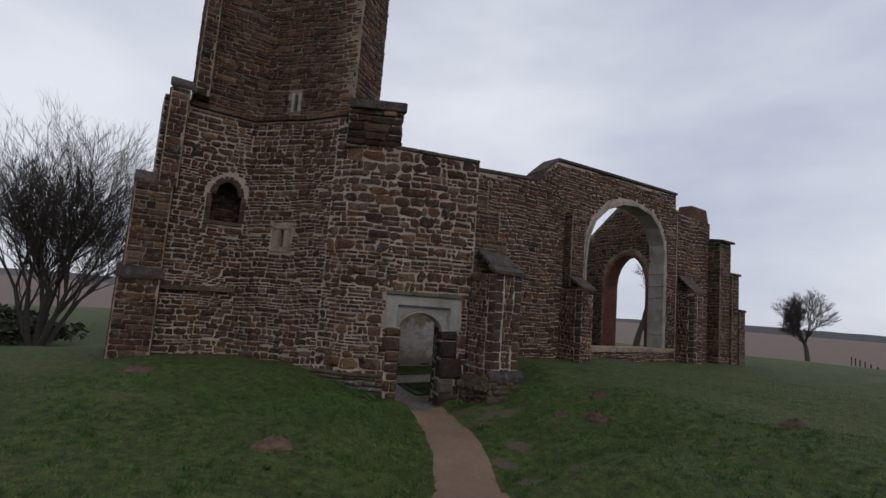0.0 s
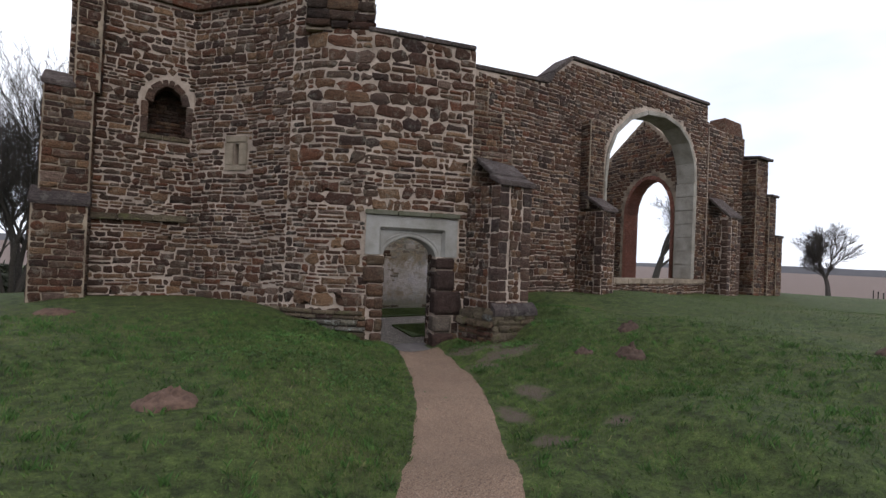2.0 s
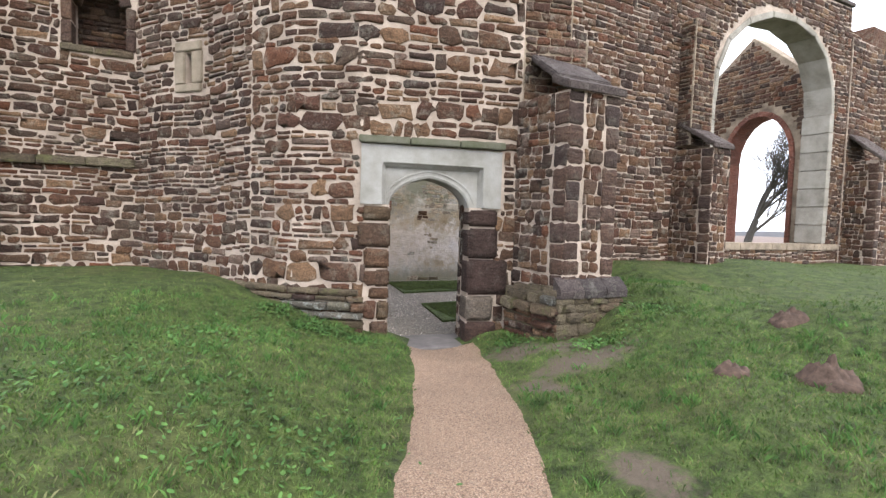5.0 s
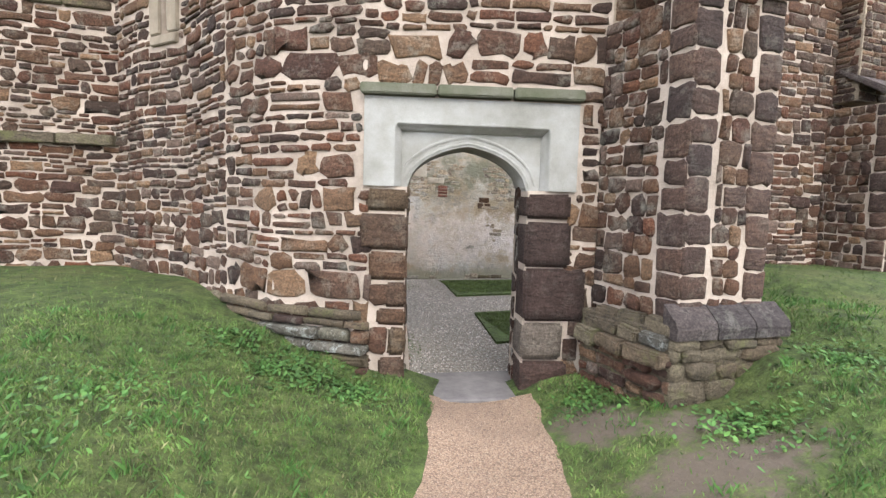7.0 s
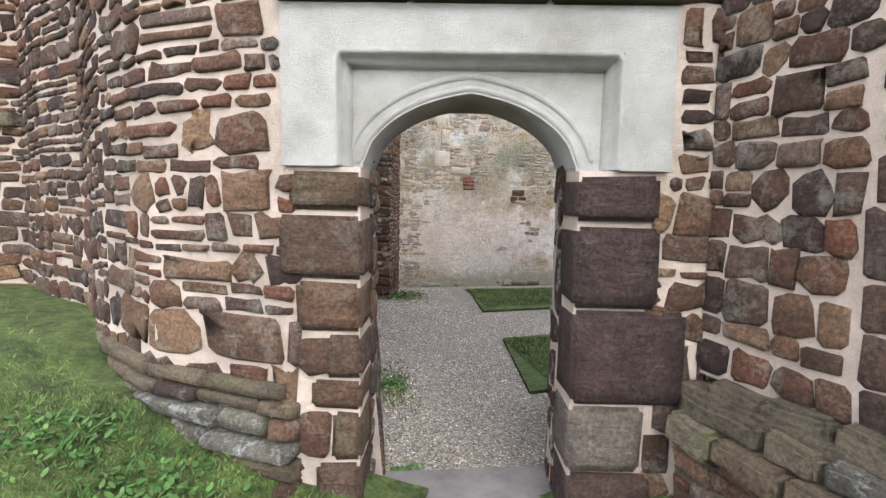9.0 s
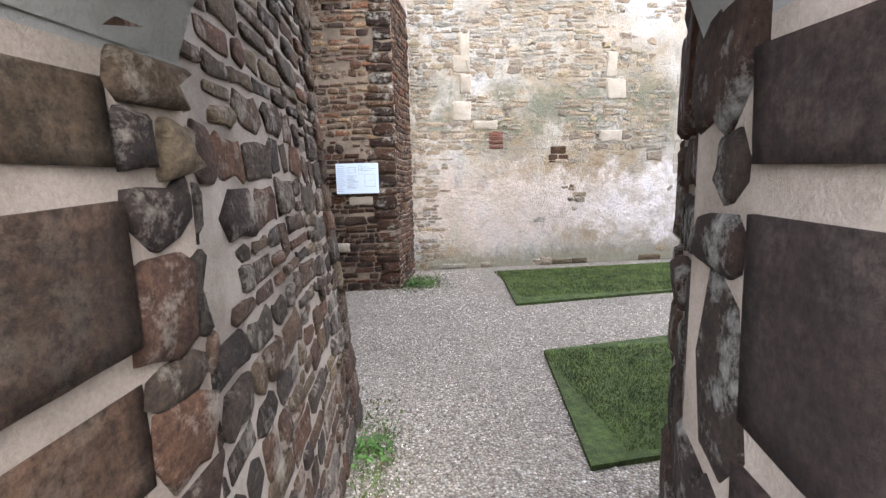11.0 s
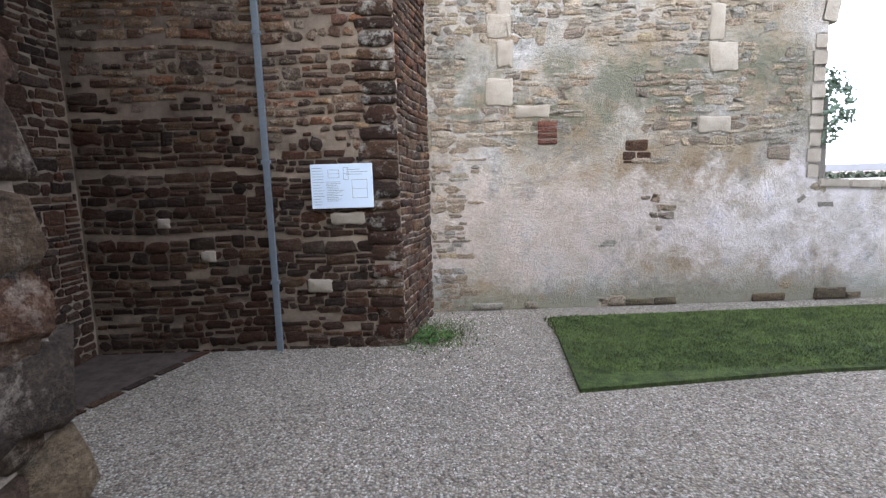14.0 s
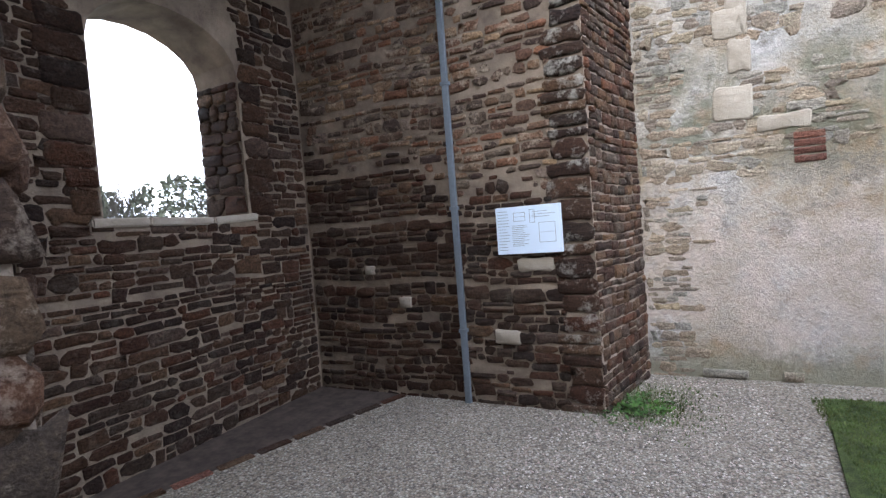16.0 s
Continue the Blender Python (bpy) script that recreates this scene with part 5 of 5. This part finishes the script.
def blades(name, xy, z, size, lean, material, label, rng):
    """Grass blades, each a thin bent leaf of two triangles, as one mesh."""
    n = len(xy)
    ang = rng.uniform(0, 2 * np.pi, n)
    h = rng.uniform(size[0], size[1], n)
    w = rng.uniform(0.0025, 0.0055, n)
    d = np.stack([np.cos(ang), np.sin(ang)], 1)
    t = rng.uniform(0, 2 * np.pi, n)
    ln = np.stack([np.cos(t), np.sin(t)], 1) * (h * rng.uniform(0.2, lean, n))[:, None]
    v = np.zeros((n, 4, 3))
    v[:, 0, :2], v[:, 1, :2] = xy - d * w[:, None], xy + d * w[:, None]
    v[:, 0, 2] = v[:, 1, 2] = z - 0.008
    v[:, 2, :2] = xy + ln * 0.4 + d * w[:, None] * 0.7
    v[:, 2, 2] = z + h * 0.62
    v[:, 3, :2] = xy + ln
    v[:, 3, 2] = z + h
    i = np.arange(n)[:, None] * 4
    f = np.concatenate([i + [0, 1, 2], i + [0, 2, 3]])
    me = bpy.data.meshes.new(name)
    me.from_pydata(v.reshape(-1, 3).tolist(), [], f.tolist())
    me.materials.append(material)
    return tagged(new(name, me), label, "grass", "", "stuff")


def blade_mat(name, cols):
    m, n, l, b = mat(name, 0.7)
    g = n.new("ShaderNodeNewGeometry")
    k = len(cols)
    c = ramp(n, l, g.outputs["Random Per Island"], [(i / (k - 1), q) for i, q in enumerate(cols)])
    c = mixc(n, l, 0.6, c, ramp(n, l, noise_node(n, l, g.outputs["Position"], 1.1, 4), [(0.35, grey(0.6)), (0.65, grey(1.3))]), "MULTIPLY")
    c = mixc(n, l, 0.8, c, ramp(n, l, noise_node(n, l, g.outputs["Position"], 7.0, 5, 0.7), [(0.34, grey(0.5)), (0.66, grey(1.45))]), "MULTIPLY")
    l.new(c, b.inputs["Base Color"])
    return m


M_BLADE = blade_mat("grass_blades", [(0.041, 0.073, 0.015), (0.065, 0.114, 0.024), (0.092, 0.127, 0.034), (0.048, 0.090, 0.018), (0.137, 0.130, 0.060)])
M_TUFT = blade_mat("tuft_blades", [(0.028, 0.066, 0.014), (0.047, 0.105, 0.023), (0.071, 0.133, 0.030)])
M_LAWNBLADE = blade_mat("lawn_blades", [(0.062, 0.094, 0.024), (0.092, 0.132, 0.036), (0.125, 0.145, 0.055), (0.075, 0.11, 0.03)])
rg = np.random.RandomState(4)
line_np = np.array([(q.x, q.y) for q in line])


def off_path(xy, gap):
    d = np.full(len(xy), 9.0)
    for q in line_np:
        d = np.minimum(d, np.hypot(xy[:, 0] - q[0], xy[:, 1] - q[1]))
    return d > gap + 0.07 * np.sin(xy[:, 0] * 9) * np.sin(xy[:, 1] * 7)


def outside_wall(xy):
    return np.array([not inside([(-1, 14), (-0.5, 13.4), (2.1, 13.4), (2.75, 12.5), (3.1, 11.9), (3.85, 11.2), (4.88, 10.63), (6.9, 10.2), (7.0, 9.2), (8.0, 9.0), (8.2, 11.65), (19, 12.6), (19, 20), (-1, 20)], x, y) for x, y in xy])




def not_bare(xy):
    keep = np.ones(len(xy), bool)
    for x, y, a, b in BARE:
        q = ((xy[:, 0] - x) / a) ** 2 + ((xy[:, 1] - y) / b) ** 2
        keep &= (q > 1) | (rg.uniform(0, 1, len(xy)) < 0.12)
    return keep


def scatter(n, x0, x1, y0, y1, gap=0.47):
    xy = np.stack([rg.uniform(x0, x1, n), rg.uniform(y0, y1, n)], 1)
    xy = xy[off_path(xy, gap)]
    xy = xy[outside_wall(xy)]
    return xy[not_bare(xy)]


near_xy = np.concatenate([scatter(62000, 2.2, 8.6, 5.2, 11.2), scatter(60000, -2, 10, 1.5, 11.5), scatter(45000, -6, 18, -1, 13.2)])
nz = np.array([ground_z(x, y) for x, y in near_xy])
blades("grass", near_xy, nz, (0.012, 0.036), 1.2, M_BLADE, "rough winter grass blades", rg)
tc = scatter(900, -1, 9.5, 2.5, 11.3, 0.55)
tx = np.concatenate([rg.normal(q, rg.uniform(0.02, 0.07), (22, 2)) for q in tc])
tx = tx[off_path(tx, 0.45)]
blades("grass_tufts", tx, np.array([ground_z(x, y) for x, y in tx]), (0.03, 0.075), 1.0, M_TUFT, "darker tufts of longer grass", rg)
lx = np.concatenate([np.stack([rg.uniform(7.5, 12, 26000), rg.uniform(16.25, 18.0, 26000)], 1), np.stack([rg.uniform(7.15, 11, 26000), rg.uniform(12.6, 14.28, 26000)], 1)])
blades("lawn_grass", lx, np.full(len(lx), FLOOR + 0.035), (0.012, 0.028), 0.8, M_LAWNBLADE, "short mown lawn grass", rg)
wx = np.concatenate([rg.normal((6.25, 17.6), (0.22, 0.3), (1800, 2)), rg.normal((5.62, 12.9), (0.1, 0.35), (900, 2)), rg.normal((4.9, 10.35), (0.25, 0.12), (1200, 2)), rg.normal((6.7, 9.9), (0.25, 0.2), (900, 2))])
wz = np.array([FLOOR if y > 10.9 else ground_z(x, y) for x, y in wx])
blades("weeds", wx, wz, (0.012, 0.04), 1.0, M_BLADE, "small weeds at the foot of the walls", rg)


def broad_weeds(name, centres, material, label, rng):
    """Low rosettes of small rounded leaves."""
    vs, fs = [], []
    for cx, cy, spread, count in centres:
        for _ in range(count):
            x, y = rng.normal((cx, cy), spread)
            z = (FLOOR if y > 10.9 else ground_z(x, y)) + rng.uniform(0.01, 0.05)
            t, s, tip = rng.uniform(0, 6.28), rng.uniform(0.010, 0.024), rng.uniform(-0.012, 0.014)
            c, d = math.cos(t), math.sin(t)
            k = len(vs)
            for a, b in ((-1, 0), (-0.3, 0.62), (0.55, 0.55), (1.1, 0), (0.55, -0.55), (-0.3, -0.62)):
                vs.append((x + s * (a * c - b * d), y + s * (a * d + b * c), z + tip * a))
            fs.append(tuple(range(k, k + 6)))
    return tagged(new(name, mesh_of(name, vs, fs, material)), label, "weeds", "", "stuff")


broad_weeds("broad_weeds", [(4.35, 10.35, 0.16, 420), (4.75, 10.15, 0.14, 320), (3.9, 10.75, 0.18, 300), (6.55, 9.75, 0.14, 260), (7.2, 8.85, 0.22, 380), (8.1, 8.95, 0.2, 300), (5.55, 11.25, 0.06, 120), (5.6, 12.9, 0.08, 160), (6.15, 17.45, 0.16, 420), (3.2, 9.6, 0.4, 420), (2.3, 8.4, 0.5, 420), (3.6, 7.6, 0.4, 380)],
            M_TUFT, "small round-leaved green weeds by the walls", rg)


def patch(name, x, y, a, b, material, rise, label, category, seed):
    """An irregular low mound or bare place on the ground."""
    rng = random.Random(seed)
    vs, fs = [(x, y, ground_z(x, y) + rise)], []
    n, rings = 30, 9
    for r in range(1, rings + 1):
        for k in range(n):
            t = 2 * math.pi * k / n
            q = r / rings * (1 + 0.28 * noise.noise((math.cos(t) * 1.6 + seed, math.sin(t) * 1.6, 0)))
            px, py = x + a * q * math.cos(t), y + b * q * math.sin(t)
            h = rise * max(0.0, 1 - (r / rings) ** 2) * (1 + 0.9 * noise.noise((px * 14, py * 14, seed)) + 0.5 * noise.noise((px * 33, py * 33, seed)))
            vs.append((px, py, ground_z(px, py) + (h + 0.012 if r < rings else -0.02)))
    for k in range(n):
        fs.append((0, 1 + k, 1 + (k + 1) % n))
        for r in range(rings - 1):
            o = 1 + r * n
            fs.append((o + k, o + n + k, o + n + (k + 1) % n, o + (k + 1) % n))
    return tagged(new(name, mesh_of(name, vs, fs, material, True)), label, category)


M_REDSOIL = plain("sandy_soil", (0.095, 0.058, 0.042), 0.95, 0, 0.6, 16)
M_DUG = plain("dug_soil", (0.062, 0.040, 0.030), 0.95, 0, 0.7, 16)
for k, (x, y, a, b, h, m) in enumerate(((1.62, 6.62, 0.27, 0.24, 0.09, M_REDSOIL), (7.62, 6.80, 0.24, 0.20, 0.13, M_DUG), (7.12, 7.25, 0.15, 0.13, 0.07, M_DUG), (10.0, 4.5, 0.28, 0.25, 0.10, M_DUG), (0.15, 11.6, 0.26, 0.22, 0.05, M_REDSOIL), (8.9, 7.9, 0.2, 0.18, 0.10, M_DUG))):
    tagged(patch("molehill", x, y, a, b, m, h, "small mound of freshly dug brown soil in grass", "molehill", k), group="molehills in the grass")


# ---- trees ----
def tube(vs, fs, p, q, r0, r1, n):
    d = (q - p).normalized()
    a = d.orthogonal().normalized()
    b = d.cross(a)
    k = len(vs)
    for c, r in ((p, r0), (q, r1)):
        for i in range(n):
            t = 2 * math.pi * i / n
            vs.append(c + (a * math.cos(t) + b * math.sin(t)) * r)
    fs += [(k + i, k + (i + 1) % n, k + n + (i + 1) % n, k + n + i) for i in range(n)]


def bare_tree(x, y, z, height, spread, seed, label, stems=1, depth=6, trunk=0.22, fork=(2, 3), group="", thin=0.006):
    rng = random.Random(seed)
    tv, tf, cv, cf = [], [], [], []

    def grow(p, d, length, r, level):
        steps = 3 if level < 3 else 2
        vs, fs = (tv, tf) if level == 0 else (cv, cf)
        for s in range(steps):
            d = (d + Vector((rng.uniform(-1, 1), rng.uniform(-1, 1), rng.uniform(-0.4, 0.7))) * 0.17).normalized()
            q = p + d * length / steps
            r1 = r * (0.86 if level < depth else 0.6)
            tube(vs, fs, p, q, r, r1, 7 if level == 0 else (5 if level < 3 else 3))
            p, r = q, r1
            if (level > 0 or s > 0) and s < steps - 1 and level < depth:
                side(p, d, length * 0.6, r * 0.55, level + 1)
        if level < depth:
            for _ in range(rng.randint(*fork)):
                side(p, d, length * rng.uniform(0.62, 0.85), r * rng.uniform(0.55, 0.78), level + 1)

    def side(p, d, length, r, level):
        o = Vector((rng.uniform(-1, 1) * spread, rng.uniform(-1, 1) * spread, rng.uniform(-0.25, 0.6)))
        grow(p, (d + o * 0.75).normalized(), length, max(r, thin), level)

    for s in range(stems):
        lean = Vector((rng.uniform(-0.5, 0.5), rng.uniform(-0.5, 0.5), 1)) if stems > 1 else Vector((0, 0, 1))
        grow(Vector((rng.uniform(-0.4, 0.4), rng.uniform(-0.4, 0.4), 0)) if stems > 1 else Vector((0, 0, 0)), lean.normalized(), height * 0.30, trunk, 0)
    top = max(v.z for v in cv)
    k = height / top
    tree = new("tree", None)
    tree.location = (x, y, z)
    tagged(tree, label, "tree", group)
    for nm, v, f in (("trunk", tv, tf), ("crown", cv, cf)):
        ob = new(nm, mesh_of(nm, [q * k for q in v], f, M_BARK))
        ob.parent = tree
    return tree


def clump(name, x, y, z, rx, ry, rz, count, size, material, label, category, seed, trunk=0.0):
    """An evergreen crown or a hedge: many small leaf sprays in an uneven volume."""
    rng = random.Random(seed)
    vs, fs = [], []
    while len(fs) < count:
        p = Vector((rng.uniform(-1, 1), rng.uniform(-1, 1), rng.uniform(-1, 1)))
        if p.length > 1 or p.length < rng.uniform(0.2, 0.9) or noise.noise(p * 2.9 + Vector((seed, 0, 0))) < 0.03:
            continue
        c = Vector((p.x * rx, p.y * ry, p.z * rz))
        a = Vector((rng.uniform(-1, 1), rng.uniform(-1, 1), rng.uniform(-1, 1))).normalized() * size
        b = Vector((rng.uniform(-1, 1), rng.uniform(-1, 1), rng.uniform(-1, 1))).normalized() * size * 0.6
        k = len(vs)
        vs += [c - a * 0.5, c + b, c + a, c - b * 0.6]
        fs.append((k, k + 1, k + 2, k + 3))
    root = new(name, None)
    root.location = (x, y, z)
    tagged(root, label, category)
    ob = new("crown", mesh_of("crown", vs, fs, material))
    ob.parent = root
    if trunk:
        tv, tf = [], []
        tube(tv, tf, Vector((0, 0, -trunk)), Vector((0, 0, rz * 0.3)), 0.28, 0.16, 8)
        t = new("trunk", mesh_of("trunk", tv, tf, M_BARK))
        t.parent = root
    return root


bare_tree(-3.9, 30.0, -1.6, 12.0, 0.75, 3, "large bare spreading tree with many fine upright twigs", 9, 6, 0.16, (2, 3), thin=0.0075)
bare_tree(83.0, 34.0, -2.4, 11.4, 0.9, 5, "lone bare round-headed tree in the field", 1, 6, 0.42, (3, 4), thin=0.015)
bare_tree(79.0, 41.8, -2.6, 7.2, 0.9, 8, "small bare tree in the field", 3, 5, 0.25, (2, 4), thin=0.015)
bare_tree(31.6, 24.1, -0.4, 8.2, 1.0, 9, "bare crooked tree seen beyond the ruined arch", 1, 6, 0.26, (2, 4), thin=0.008)
bare_tree(37.0, 43.0, -0.8, 6.6, 1.0, 12, "bare young tree beyond the north window", 1, 5, 0.2)
bare_tree(-9.0, 25.2, -1.2, 6.2, 0.8, 14, "bare shrubby tree beyond the tower window", 6, 5, 0.08)
bare_tree(-11.4, 22.6, -1.2, 6.2, 0.8, 15, "bare shrubby tree beyond the tower window", 6, 5, 0.08)
clump("pine_tree", 29.6, 42.1, 4.9, 1.5, 1.5, 2.3, 900, 0.24, M_EVERGREEN, "dark pine with an open crown beyond the window", "tree", 3, 5.4)
clump("conifer", 35.6, 38.2, 3.4, 0.9, 0.9, 4.2, 1500, 0.3, M_EVERGREEN, "tall narrow dark conifer beyond the window", "tree", 4, 4.0)
clump("shrub", -9.6, 24.6, 2.3, 2.0, 2.0, 1.7, 2600, 0.15, M_HEDGE, "leafy scrub bush beyond the tower window", "shrub", 16)
clump("shrub", -11.6, 22.2, 2.2, 1.8, 1.6, 1.6, 2300, 0.15, M_HEDGE, "leafy scrub bush beyond the tower window", "shrub", 17)
clump("shrub", -10.4, 23.4, 1.4, 4.0, 3.0, 1.1, 3600, 0.16, M_HEDGE, "low evergreen scrub beyond the tower window", "shrub", 6)
clump("hedge", -9.0, 33.0, -0.7, 7.0, 1.2, 1.3, 3500, 0.25, M_HEDGE, "dark overgrown hedge behind the tower", "hedge", 7)
clump("hedge", 34.0, 46.0, 0.0, 12.0, 1.5, 1.0, 3000, 0.3, M_HEDGE, "low dark hedge beyond the nave", "hedge", 8)

# fence posts in the field, far hills
for k in range(6):
    q = (70 + 5 * k, 22 + 2.2 * k)
    tagged(new("fence_post", mesh_of("fence_post", [(q[0] + a, q[1] + b, c) for c in (-2.6, -0.9) for a, b in ((-.06, -.06), (.06, -.06), (.06, .06), (-.06, .06))], [(0, 1, 5, 4), (1, 2, 6, 5), (2, 3, 7, 6), (3, 0, 4, 7), (4, 5, 6, 7)], M_BARK)), "thin weathered wooden fence post in the field", "fence post", "fence posts in the field")
hv, hf = [], []
for k in range(241):
    t = 2 * math.pi * k / 240
    r = 1300
    hv += [(r * math.cos(t), r * math.sin(t), -8), (r * math.cos(t), r * math.sin(t), 7 + 7 * noise.noise((math.cos(t) * 4, math.sin(t) * 4, 1)) + 2.5 * noise.noise((math.cos(t) * 40, math.sin(t) * 40, 2)))]
for k in range(240):
    hf.append((2 * k, 2 * k + 1, 2 * k + 3, 2 * k + 2))
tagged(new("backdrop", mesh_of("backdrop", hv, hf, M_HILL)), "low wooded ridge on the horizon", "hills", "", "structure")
